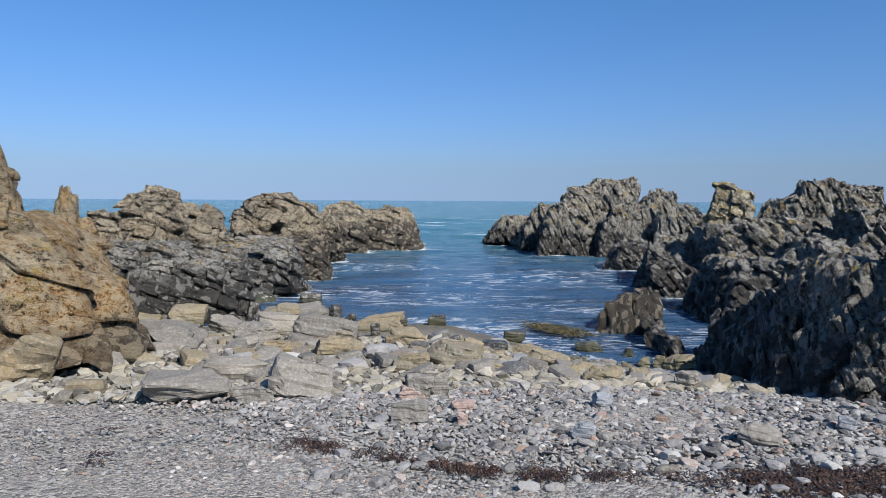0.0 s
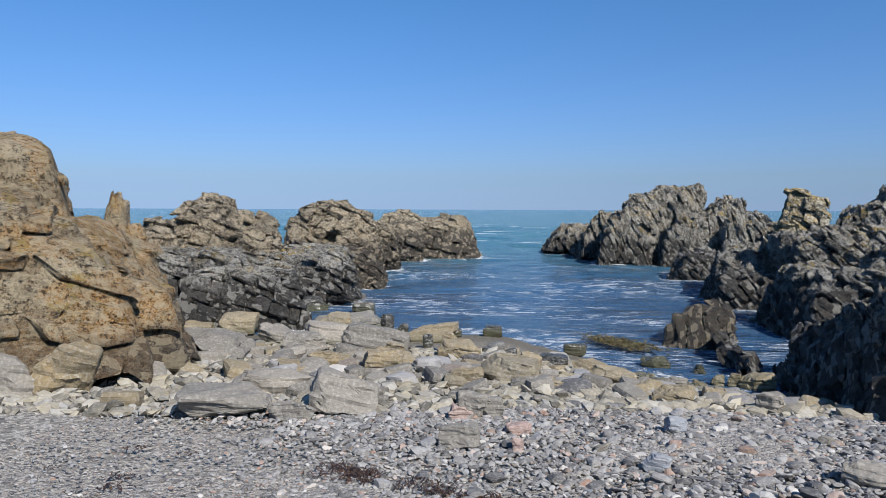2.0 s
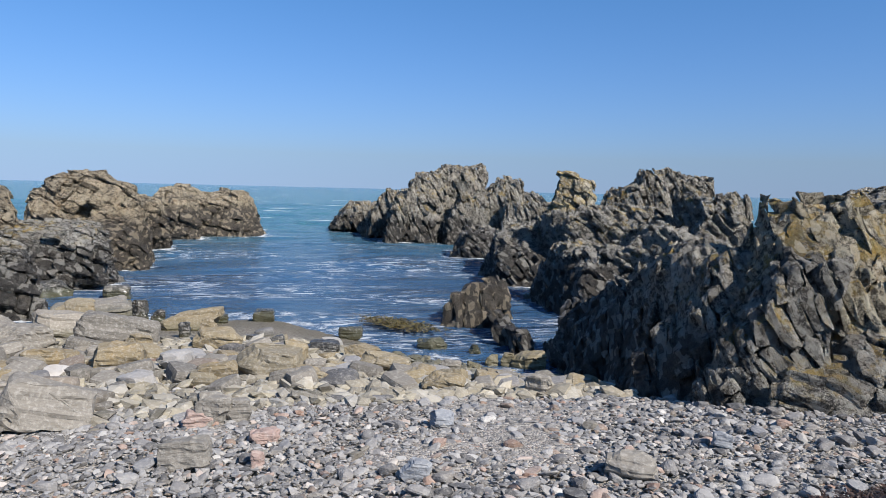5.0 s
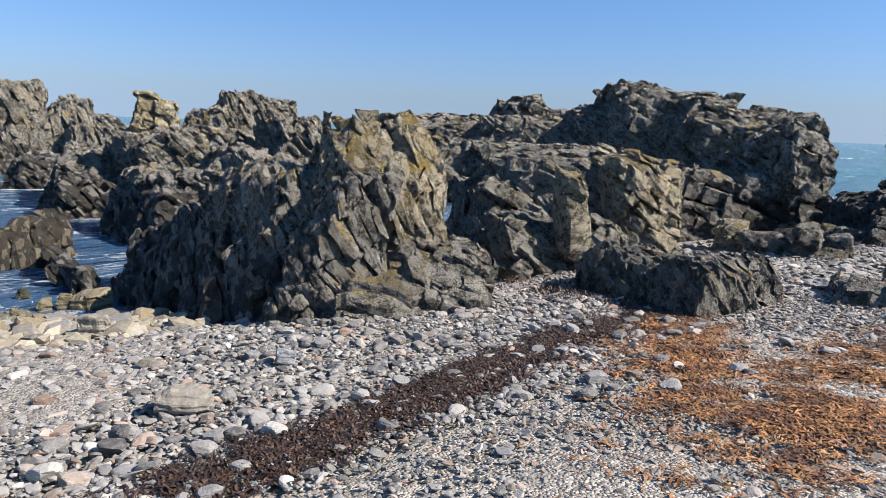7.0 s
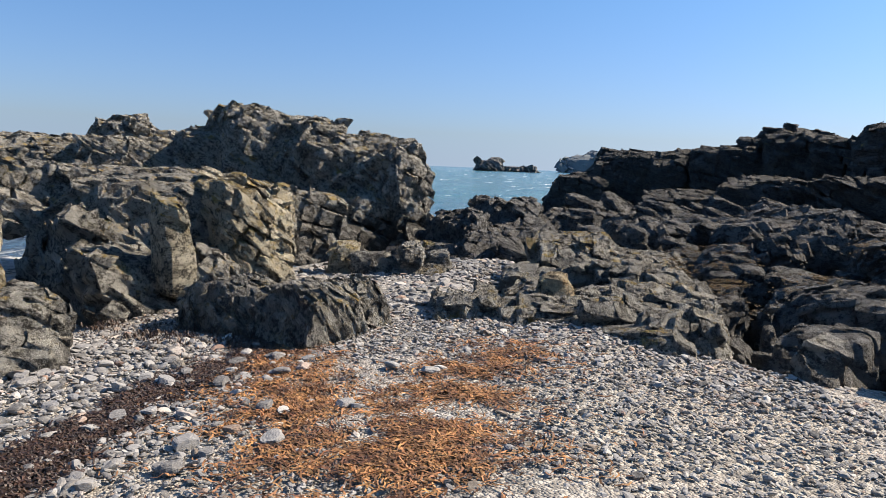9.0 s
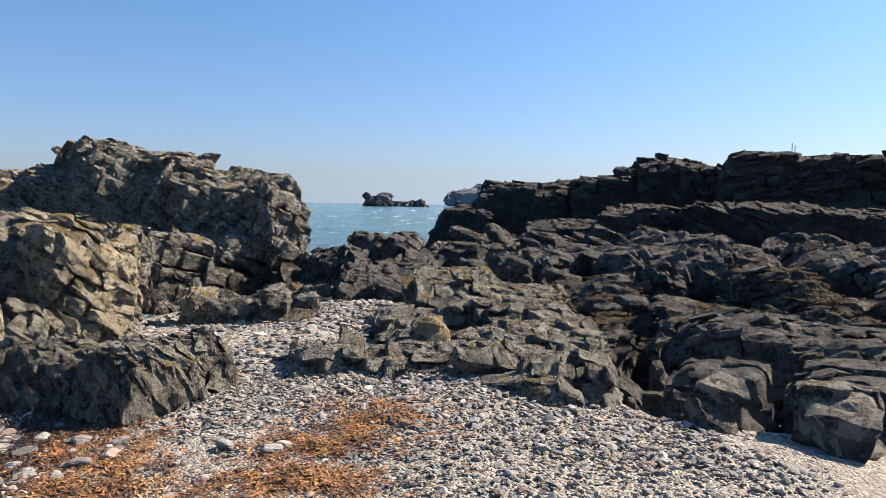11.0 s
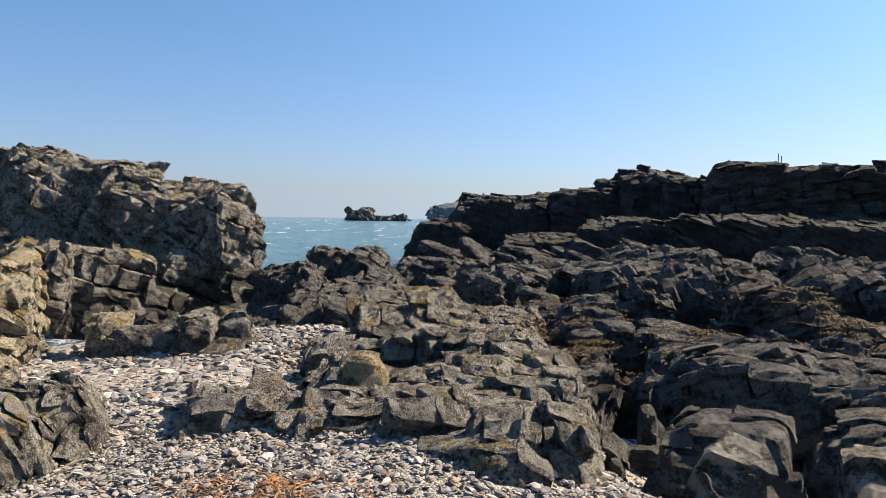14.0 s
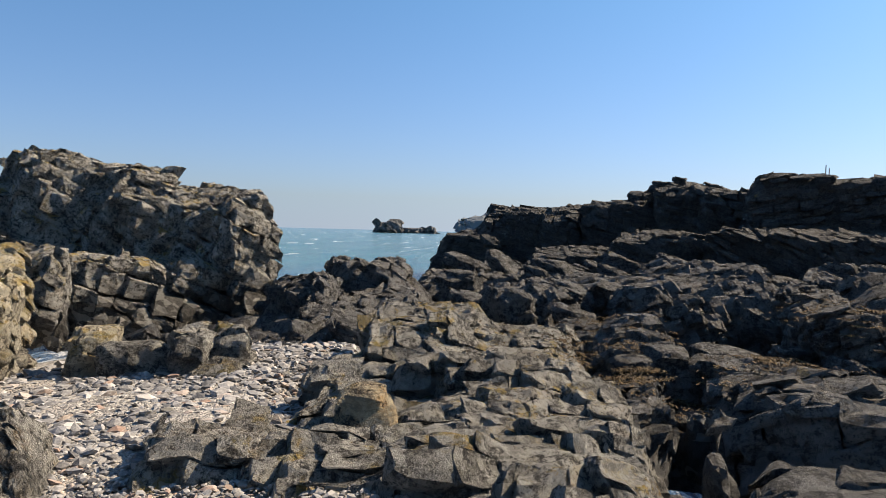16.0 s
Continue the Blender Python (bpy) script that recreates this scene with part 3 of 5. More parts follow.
    skin = skin + 0.15 * wear * np.stack([soft_noise(skin / (0.36 * wear) + 9 * a, seed + 40 + a) for a in range(3)], -1)
    faces = (np.arange(len(corner))[:, None, None] * len(shape) + sides[None]).reshape(-1, 4)
    faces = faces + len(heart)
    # each block grows out of the heart: its innermost point is one of the heart's
    tree = kdtree.KDTree(len(heart))
    for m, co in enumerate(heart):
        tree.insert(co, m)
    tree.balance()
    depth = grown(skin).reshape(len(corner), -1).argmin(1)
    swap = np.arange(len(heart) + len(skin))
    for m, v in enumerate(depth):
        at = m * len(shape) + v
        swap[len(heart) + at] = tree.find(skin[at])[1]
    points = np.concatenate([heart, skin])
    quads = np.concatenate([quads, swap[faces]])
    tone = np.concatenate([np.full(len(heart), 0.3), np.repeat(r.uniform(0, 1, len(corner)), len(shape))])
    used, back_to = np.unique(quads, return_inverse=True)
    points, quads, tone = points[used], back_to.reshape(-1, 4), tone[used]
    on_shelf = (points[:, 0] > 8) & (points[:, 0] < 16) & (points[:, 1] > -7) & (points[:, 1] < 3)
    TOPS.append(points[on_shelf])
    base = np.array((b[:, 0].mean(), b[:, 1].mean(), b[:, 2].min()))
    me = mesh_of(name, points - base, quads, rock(material, beds))
    me.attributes.new("lot", "FLOAT", "POINT").data.foreach_set("value", tone.astype(np.float32))
    ob = new(name, me)
    ob.location = base
    if parent:
        ob.parent, ob.location = parent, Vector(base) - parent.location
        return tagged(ob, label)
    return tagged(ob, label, category, group)


# ---- ground and water ----
def sheet(name, material, xs, ys, height, smooth=True):
    gx, gy = np.meshgrid(xs, ys, indexing="ij")
    points = np.stack([gx, gy, height(gx, gy)], -1).reshape(-1, 3)
    i = np.arange(len(xs) * len(ys)).reshape(len(xs), len(ys))
    quads = np.stack([i[:-1, :-1], i[1:, :-1], i[1:, 1:], i[:-1, 1:]], -1).reshape(-1, 4)
    return new(name, mesh_of(name, points, quads, material, smooth))


def gravel_height(x, y):
    p = np.stack([x, y, x * 0], -1)
    return beach_height(x, y) + 0.035 * soft_noise(p * 0.9) + 0.012 * soft_noise(p * 4.0, 3)


far_steps = np.array((40, 60, 100, 200, 500, 1500, 4500.0))
xs = np.concatenate([-far_steps[::-1], np.arange(-24, 30.01, 0.17), far_steps])
ys = np.concatenate([-far_steps[::-1], np.arange(-16, 26.01, 0.17), far_steps])
ground = tagged(sheet("ground", GRAVEL, xs, ys, gravel_height), "grey shingle beach sloping down to the sea", "beach", kind="structure")


# ---- rock masses ----
tan_outcrop = tagged(new("tan_outcrop"), "tan bedded outcrop stained orange above the beach", "rock")
tan_outcrop.location = (-7.36, 8.93, 0.37)
crag("cap", "", [(-8.33, 9.01, 2.21, 3.72, 2.1, 3, 33, -14), (-7.84, 7.56, 1.93, 2.93, 1.23, 2, 35, 0)],
    OUTCROP, 0.085, (35, 10, 9), 1.3, 0.35, seed=1, gap=0.008, piece=2.1, grid=4, thick=0.26, taper=0.12, square=12, parent=tan_outcrop)
crag("wall", "", [(-7.84, 8.54, 1.34, 2.56, 2.23, 3.5, 33, -6), (-7.35, 8.28, 0.82, 2.11, 2.56, 4, 31, 0), (-7.11, 9.75, 1.15, 2.47, 1.45, 3, 27, -28)],
    OUTCROP, 0.085, (35, 10, 9), 1.3, 0.35, seed=8, gap=0.008, piece=2.1, grid=4, thick=0.26, taper=0.12, square=12, parent=tan_outcrop)
crag("foot", "", [(-6.32, 9.02, 0.67, 1.71, 1.36, 3, 25, -10), (-6.75, 10.33, 1.03, 2.07, 0.8, 2.5, 24, -15)],
    OUTCROP, 0.085, (35, 10, 9), 1.3, 0.35, seed=15, gap=0.008, piece=2.1, grid=4, thick=0.26, taper=0.12, square=12, parent=tan_outcrop)
cove_crag = tagged(new("cove_crag"), "brown craggy rock with a balanced stone on top", "rock")
cove_crag.location = (-7.98, 18.28, -0.46)
crag("crest", "", [(-9.45, 17.29, 0.03, 2.23, 0.91, 3, 23, 0), (-9.01, 19.59, 0.32, 2.76, 1.87, 3, 20, 4), (-8.37, 19.68, 2.43, 3.09, 0.52, 0.7, 18, 0), (-8.75, 19.49, 2.19, 3, 0.78, 1, 19, 0), (-7.39, 19.6, 0.02, 2.32, 1.32, 3, 16, -5)],
    SPIT, 0.1, (20, 50, 20), 0.8, 1.0, seed=4, parent=cove_crag)
crag("shelf", "", [(-7.9, 15.7, -0.16, 1.63, 2.79, 4, 21, 0), (-6.54, 15.11, 0.12, 1.34, 2.69, 3, 17, 0), (-6.46, 19.78, 0.06, 1.45, 3.46, 4, 13, 0)],
    DARK, 0.1, (20, 50, 20), 0.8, 1.0, seed=11, parent=cove_crag)
spit_crag = tagged(new("spit_crag"), "brown jagged rock rising from the water's edge", "rock")
spit_crag.location = (-6.28, 26.59, -0.49)
crag("peak", "", [(-7.05, 26.87, -0.02, 2.86, 2.26, 4, 11, 5), (-5.77, 26.59, -0.19, 2.45, 2.04, 4, 9, -8)],
    SPIT, 0.12, (-20, 45, 20), 0.9, 1.0, seed=7, parent=spit_crag)
crag("ledge", "", [(-5.09, 29.72, 0.13, 2, 1.52, 3, 7, -5), (-7.53, 25.25, 0.49, 2.19, 1.08, 3, 13, 0), (-5.96, 24.51, 0.03, 1.36, 2.82, 4, 10, 0)],
    SPIT, 0.12, (-20, 45, 20), 0.9, 1.0, seed=14, parent=spit_crag)
crag("spit_end", "dark brown rocks at the end of the spit", [
    (-4.78, 38.29, -0.19, 1.77, 2.07, 4, 5, 0),
    (-2.63, 40.9, -0.34, 2.03, 3.53, 5, 2, -10),
    (-2.18, 40.68, 0.8, 2.34, 1.92, 2.5, 1, -5),
    (-5.78, 33.17, -0.08, 0.59, 1.45, 2, 7, 0)],
    SPIT, 0.15, (10, 50, 20), 1.0, 1.0, seed=10)
crag("sea_rock", "low dark rock standing out at sea", [
    (-8.62, 76.6, 0.9, 2.19, 3.62, 7, 5, 0),
    (-8.24, 76.15, 1.12, 2.48, 1.36, 4, 5, 0)],
    SPIT, 0.3, (10, 50, 20), 1.2, 1.0, seed=13)
ribbed_headland = tagged(new("ribbed_headland"), "grey rock headland with steep ribs and a yellow top", "rock")
ribbed_headland.location = (8.42, 37.02, -0.52)
crag("snout", "", [(5.39, 44.94, 0.3, 1.66, 2.82, 6, -8, 25), (6.32, 40.24, -0.01, 2.55, 2.23, 5, -10, 25), (5.7, 34.77, 0.09, 2.23, 1.01, 2, -11, 12)],
    HEAD, 0.13, (-15, 4, 66), 1.1, 0.75, seed=16, thick=0.35, taper=0.3, parent=ribbed_headland)
crag("summit", "", [(7.36, 36.45, -0.17, 3.41, 2.25, 5, -13, 14), (8.87, 37.1, -0.21, 3.81, 2.35, 5, -15, 14), (10.09, 36.77, -0.22, 3.65, 1.24, 4, -17, 12)],
    HEAD, 0.13, (-15, 4, 66), 1.1, 0.75, seed=23, thick=0.35, taper=0.3, parent=ribbed_headland)
crag("rib", "", [(10.88, 34.94, -0.07, 3.18, 2.23, 4, -19, 18), (9.79, 34.75, -0.06, 2.46, 2.99, 4, -17, 10), (11.37, 33.19, 0.07, 2.27, 1.51, 4, -20, 0)],
    HEAD, 0.13, (-15, 4, 66), 1.1, 0.75, seed=30, thick=0.35, taper=0.3, parent=ribbed_headland)
crag("low_reef", "low dark rocks behind the headland", [
    (17.43, 46.93, 0.97, 2.47, 1.7, 4, -21, 0),
    (16.96, 42.8, 0.79, 1.93, 2.36, 4, -22, 0)],
    DARK, 0.2, (-15, 4, 60), 1.0, 1.0, seed=19)
crag("knobbly_rock", "knobbly rock crowned with yellow lichen", [
    (16.7, 38.55, 0.4, 2.5, 2.72, 4, -24, 0),
    (16.39, 38.16, 1.85, 3.71, 1.38, 2, -24, 0),
    (17.02, 37.65, 1.28, 3.26, 1.29, 2, -25, 0)],
    CREST, 0.14, (-15, 30, 30), 0.9, 1.2, seed=22)
crag("upright_crag", "pale grey rock of steep upright slabs", [
    (12.2, 24.3, 1.06, 2.8, 1.47, 3, -28, 18),
    (13.35, 24.24, 1.07, 3.4, 1.75, 3, -30, 12),
    (14.9, 23.88, 1.32, 3.37, 1.75, 3, -33, 4),
    (14.44, 20.58, 1.3, 2.62, 1.04, 2, -36, 0)],
    HEAD, 0.12, (-30, 4, 68), 1.0, 1.0, seed=25, thick=0.3)
grey_crag = tagged(new("grey_crag"), "rounded dark grey crag along the cove", "rock")
grey_crag.location = (7.64, 18.46, -0.94)
crag("outer_end", "", [(7.31, 27.34, -0.64, 1.06, 1.47, 4, -16, 22), (7.05, 21.65, -0.64, 1.56, 1.6, 4, -19, 18), (6.18, 18.77, -0.41, 0.94, 1.64, 3, -20, 15)],
    DARK, 0.13, (-25, 25, 45), 1.0, 0.9, seed=28, parent=grey_crag)
crag("middle", "", [(7.66, 18.72, -0.22, 1.99, 1.37, 3.4, -4, 12), (9.53, 18.32, -0.21, 2.19, 2.58, 4, -29, 8), (9.82, 15.25, 0.71, 2.51, 1.43, 2.55, -14, 0)],
    DARK, 0.13, (-25, 25, 45), 1.0, 0.9, seed=35, parent=grey_crag)
crag("inner_end", "", [(6.17, 14.44, -0.47, 1.36, 1.55, 3.4, -5, 14), (7.44, 13.2, 0.16, 1.85, 1.41, 3.4, -6, 8)],
    DARK, 0.13, (-25, 25, 45), 1.0, 0.9, seed=42, parent=grey_crag)
beach_crag = tagged(new("beach_crag"), "dark crag with a sunlit ochre crest on the beach", "rock")
beach_crag.location = (4.58, 6.19, -0.39)
crag("crest", "", [(4.9, 6.05, 0.5, 2.28, 1.7, 1.7, -24, 3), (4.68, 6.25, 1.5, 2.58, 0.62, 0.9, -10, 4), (5.22, 6.05, 1.5, 2.58, 0.6, 0.9, -24, -4)],
    CREST, 0.07, (-34, 8, 66), 0.8, 0.7, seed=38, thick=0.4, taper=0.5, parent=beach_crag)
crag("arete", "", [(4.15, 5.75, 0.5, 1.95, 1.0, 1.2, -30, 24)],
    FLANK, 0.07, (-34, 8, 60), 0.8, 0.8, seed=39, thick=0.4, taper=0.35, parent=beach_crag)
crag("flank", "", [(4.32, 7.2, 0.2, 1.95, 1.35, 2.6, -8, 22), (4.15, 9.0, -0.1, 1.25, 1.2, 2.4, -10, 24), (3.75, 6.2, 0.4, 1.15, 0.8, 1.8, 10, 25)],
    DARK, 0.08, (-40, 8, 58), 0.85, 0.8, seed=31, thick=0.4, taper=0.25, parent=beach_crag)
crag("ledge", "", [(5.0, 4.98, 0.5, 1.32, 1.15, 0.9, -24, 0), (4.5, 4.9, 0.5, 0.98, 1.7, 0.75, -26, 0)],
    FLANK, 0.06, (-34, 20, 20), 0.7, 0.7, seed=45, thick=0.45, taper=0.2, parent=beach_crag)
buttress_crag = tagged(new("buttress_crag"), "weathered buttress of grey and ochre rock", "rock")
buttress_crag.location = (8.72, 5.89, 0.17)
crag("buttress", "", [(9.08, 5.35, 0.54, 2.17, 0.96, 1.87, -21, -7), (10.66, 5.43, 0.67, 1.88, 0.49, 2, -62, 0)],
    CREST, 0.075, (-55, 20, 30), 0.9, 0.6, seed=34, parent=buttress_crag)
crag("shoulder", "", [(9.53, 7.13, 0.88, 2.19, 2.1, 3, -53, 6), (8.3, 7.03, 0.55, 1.64, 1.19, 2.12, -30, 0), (9.12, 6.3, 0.48, 2.11, 2.39, 2.4, -55, 0)],
    FLANK, 0.075, (-55, 20, 30), 0.9, 0.6, seed=41, parent=buttress_crag)
crag("foot", "", [(7.43, 5.72, 0.47, 1.36, 1.07, 1.27, -27, -5), (7.9, 4.82, 0.59, 1.28, 0.6, 1, -58, 0)],
    FLANK, 0.075, (-55, 20, 30), 0.9, 0.6, seed=48, parent=buttress_crag)
crag("pillar", "", [(7.5, 5.1, 1.0, 1.86, 0.44, 0.6, -28, -3)],
    CREST, 0.06, (-28, 4, 3), 0.8, 0.3, seed=55, thick=0.5, taper=0.1, worn=0.3, piece=2.0, gap=0.006, grid=4, parent=buttress_crag)
crag("low_grey_rock", "low smooth grey rock with steep grain at the gully head", [
    (6.6, 3.25, 0.75, 1.24, 0.9, 1.9, -19, 18), (6.3, 2.7, 0.75, 1.36, 0.75, 0.9, -25, 10), (7.1, 2.55, 0.79, 1.27, 0.7, 0.9, -60, 0), (6.85, 4.05, 0.75, 1.15, 0.6, 0.9, -30, 0)],
    FLANK, 0.05, (-35, 12, 62), 0.6, 0.55, seed=37, thick=0.3, gap=0.008, taper=0.35)
great_crag = tagged(new("great_crag"), "great blocky dark crag above the sea", "rock")
great_crag.location = (18.58, 11.12, -0.32)
crag("ridge", "", [(19.11, 18.96, 0.85, 2.94, 3.06, 4, -44, 10), (20.16, 16.4, 1.45, 3.59, 1.52, 3.4, -30, 6), (20.52, 14.29, 1.21, 3.16, 1.87, 3.4, -34, 8), (19.41, 14.45, 0.74, 3.05, 4.6, 4, -52, 4), (19.5, 12.22, 1.15, 3.29, 2.58, 3, -57, 0)],
    DARK, 0.14, (-28, 24, 20), 1.5, 0.6, seed=40, piece=0.62, thick=0.9, taper=0.1, square=10, parent=great_crag)
crag("summit", "", [(19.43, 11.62, 0.91, 3.84, 1.56, 3.4, -38, 4), (19.6, 9.65, 0.7, 3.61, 2.2, 3.4, -38, 3), (20.15, 10.67, 0.92, 3.77, 3.51, 4, -61, 4)],
    DARK, 0.14, (-28, 24, 20), 1.5, 0.6, seed=47, piece=0.62, thick=0.9, taper=0.1, square=10, parent=great_crag)
crag("face", "", [(19.65, 7.61, 0.52, 3.27, 2.08, 3.4, -40, 0), (18.8, 6.27, 0.06, 2.75, 1.27, 2.55, -41, -4), (17.24, 7.76, -0.02, 1.67, 3.13, 2.55, -40, 0), (20.02, 8.27, 0.75, 3.4, 2.76, 4, -67, 0)],
    DARK, 0.14, (-28, 24, 20), 1.5, 0.6, seed=54, piece=0.62, thick=0.9, taper=0.1, square=10, parent=great_crag)
crag("ledge", "", [(13.12, 10.51, 1.08, 2.14, 4.78, 4, -50, 4), (13.37, 6.95, 0.89, 1.74, 0.73, 2, -61, 0)],
    DARK, 0.14, (-28, 24, 20), 1.5, 0.6, seed=61, piece=0.62, thick=0.9, taper=0.1, square=10, parent=great_crag)
jagged_ridge = tagged(new("jagged_ridge"), "black jagged ridge of rock before the sea", "rock")
jagged_ridge.location = (17.71, 2.67, -0.01)
crag("peak", "", [(18.38, 3.36, 0.46, 1.67, 1.3, 2.55, -46, 18), (17.35, 2.48, 0.3, 1.23, 1.63, 3, -78, -8)],
    SHELF, 0.1, (-75, 44, 30), 0.8, 1.1, seed=43, parent=jagged_ridge)
crag("saddle", "", [(16.57, 3.88, 0.29, 1.42, 1.2, 2.55, -52, 10), (14.11, 2.52, 0.52, 1.16, 1.25, 2.5, -75, 0)],
    SHELF, 0.1, (-75, 44, 30), 0.8, 1.1, seed=50, parent=jagged_ridge)
crag("tail", "", [(22.14, 1.13, 0.35, 1.28, 3.13, 4, -85, 6)],
    SHELF, 0.1, (-75, 44, 30), 0.8, 1.1, seed=57, parent=jagged_ridge)
lichen_outcrop = tagged(new("lichen_outcrop"), "low grey outcrop with yellow lichen beside the shingle", "rock")
lichen_outcrop.location = (9.08, 0.23, 0.20)
crag("mound", "", [(9.09, 0.94, 0.75, 1.14, 1.03, 1.6, -77, 0), (8.73, -0.37, 0.75, 1.22, 1.43, 1.8, -88, -4), (10.11, -0.03, 0.62, 1.29, 1.62, 2.6, -86, 0), (10.95, 0.84, 0.5, 1.5, 1.01, 2.8, -80, 0), (11.72, 0.45, 0.75, 1.46, 0.73, 2.4, -83, 0), (11.44, -0.2, 0.55, 1.26, 1.54, 2.2, -88, 0)],
    FLANK, 0.055, (-62, 48, 14), 0.7, 0.8, gap=0.015, seed=46, parent=lichen_outcrop)
crag("front_wall", "", [(7.75, 1.45, 0.8, 1.1, 0.95, 1, -68, 0), (7.6, 0.65, 0.8, 1.14, 0.95, 1.3, -76, 0), (7.6, 0.05, 0.85, 1.2, 0.7, 1.5, -83, 0)],
    FLANK, 0.055, (-62, 48, 14), 0.7, 0.8, gap=0.015, seed=53, parent=lichen_outcrop)
crag("flank", "", [(7.5, -0.45, 0.85, 1.22, 0.8, 1.7, -89, -6), (7.2, -0.85, 0.75, 1.12, 0.6, 1.3, -93, -12)],
    FLANK, 0.055, (-62, 48, 14), 0.7, 0.8, gap=0.015, seed=60, parent=lichen_outcrop)
rock_bench = tagged(new("rock_bench"), "long dark bench of layered rock", "rock")
rock_bench.location = (10.89, -1.79, -0.09)
crag("bench", "", [(9.47, -3.22, 0.6, 1.18, 2.3, 2, -112, 0), (10.73, -2.52, 0.42, 1.08, 1.05, 2, -104, 0)],
    SHELF, 0.08, (-110, 34, -16), 0.75, 0.9, gap=0.02, seed=49, parent=rock_bench)
crag("step", "", [(11.83, -1.49, 0.32, 1.28, 0.95, 1.8, -96, 0), (14.26, -1.15, 0.21, 1.03, 1.14, 2, -93, 0)],
    SHELF, 0.08, (-110, 34, -16), 0.75, 0.9, gap=0.02, seed=56, parent=rock_bench)
crag("block", "", [(10.14, -1.28, 0.46, 1.06, 0.59, 1.6, -96, 0), (9.37, -0.99, 0.52, 1.03, 0.51, 1.4, -94, 0)],
    SHELF, 0.08, (-110, 34, -16), 0.75, 0.9, gap=0.02, seed=63, parent=rock_bench)
crag("low_step", "", [(10.41, -1.89, 0.24, 0.8, 0.7, 1.3, -100, 0)],
    SHELF, 0.08, (-110, 34, -16), 0.75, 0.9, gap=0.02, seed=70, parent=rock_bench)
crag("slanted_rock", "dark rock slabs slanting down towards the channel", [
    (12.19, -4.06, 0.49, 1.58, 0.96, 2.12, -90, -28),
    (11.38, -4.47, 0.57, 1.27, 0.77, 2.12, -94, -30),
    (14.17, -4.34, 0.55, 1.63, 0.94, 3, -108, -15),
    (12.4, -5.88, 0.39, 1.41, 1.04, 3, -119, 0)],
    SHELF, 0.085, (-110, 6, -30), 0.8, 0.9, seed=52)
rock_shelf = tagged(new("rock_shelf"), "black broken rock shelf with wet hollows", "rock")
rock_shelf.location = (17.98, -3.24, 0.02)
crag("ledge", "", [(16.11, -2.46, 0.32, 1.48, 2, 3, -98, 10), (16.78, -4.27, 0.44, 1.61, 1.67, 3, -105, -8)],
    SHELF, 0.12, (-100, 48, -26), 1.0, 1.0, seed=55, thick=0.3, parent=rock_shelf)
crag("outer_ledge", "", [(20.24, -1.15, 0.38, 1.35, 2.17, 4, -92, 14), (21.37, -4.18, 0.55, 1.65, 3.02, 4, -101, 10)],
    SHELF, 0.12, (-100, 48, -26), 1.0, 1.0, seed=62, thick=0.3, parent=rock_shelf)
crag("side_ledge", "", [(16.66, -7.22, 0.57, 1.7, 3.52, 4, -116, 0)],
    SHELF, 0.12, (-100, 48, -26), 1.0, 1.0, seed=69, thick=0.3, parent=rock_shelf)
crag("low_ledge", "", [(16.75, -0.17, 0.45, 1.34, 1.76, 3, -88, 0)],
    SHELF, 0.12, (-100, 48, -26), 1.0, 1.0, seed=76, thick=0.3, parent=rock_shelf)
# slope and cliffs away from the sun wear the shade-darkened rock colour
dark_slope = tagged(new("dark_slope"), "rock slope below the cliff, its shade put into the dark colour", "rock")
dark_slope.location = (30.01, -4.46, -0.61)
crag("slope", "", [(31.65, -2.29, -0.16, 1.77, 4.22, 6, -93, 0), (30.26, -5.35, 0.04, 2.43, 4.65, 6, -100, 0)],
    CLIFF_SHADED, 0.2, (-105, 12, 22), 1.6, 0.35, seed=58, thick=0.25, taper=0.0, back=-0.03, square=14, worn=0, parent=dark_slope)
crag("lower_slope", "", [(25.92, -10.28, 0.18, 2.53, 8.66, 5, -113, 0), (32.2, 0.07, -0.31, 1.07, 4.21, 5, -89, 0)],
    CLIFF_SHADED, 0.2, (-105, 12, 22), 1.6, 0.35, seed=65, thick=0.25, taper=0.0, back=-0.03, square=14, worn=0, parent=dark_slope)
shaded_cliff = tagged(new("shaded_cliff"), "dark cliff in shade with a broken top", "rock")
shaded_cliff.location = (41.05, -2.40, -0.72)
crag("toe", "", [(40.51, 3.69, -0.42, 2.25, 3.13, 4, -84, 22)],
    CLIFF_SHADED, 0.18, (-90, 14, 14), 1.6, 0.6, seed=61, thick=0.5, taper=0.05, back=0.02, worn=0.5, parent=shaded_cliff)
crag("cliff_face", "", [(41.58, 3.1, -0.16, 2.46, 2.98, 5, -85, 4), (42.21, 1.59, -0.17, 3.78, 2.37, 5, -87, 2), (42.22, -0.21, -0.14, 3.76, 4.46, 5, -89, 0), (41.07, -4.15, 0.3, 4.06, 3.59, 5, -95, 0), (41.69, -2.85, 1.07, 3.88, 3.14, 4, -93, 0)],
    CLIFF_SHADED, 0.18, (-90, 14, 14), 1.6, 0.6, seed=68, thick=0.5, taper=0.05, back=0.02, worn=0.5, parent=shaded_cliff)
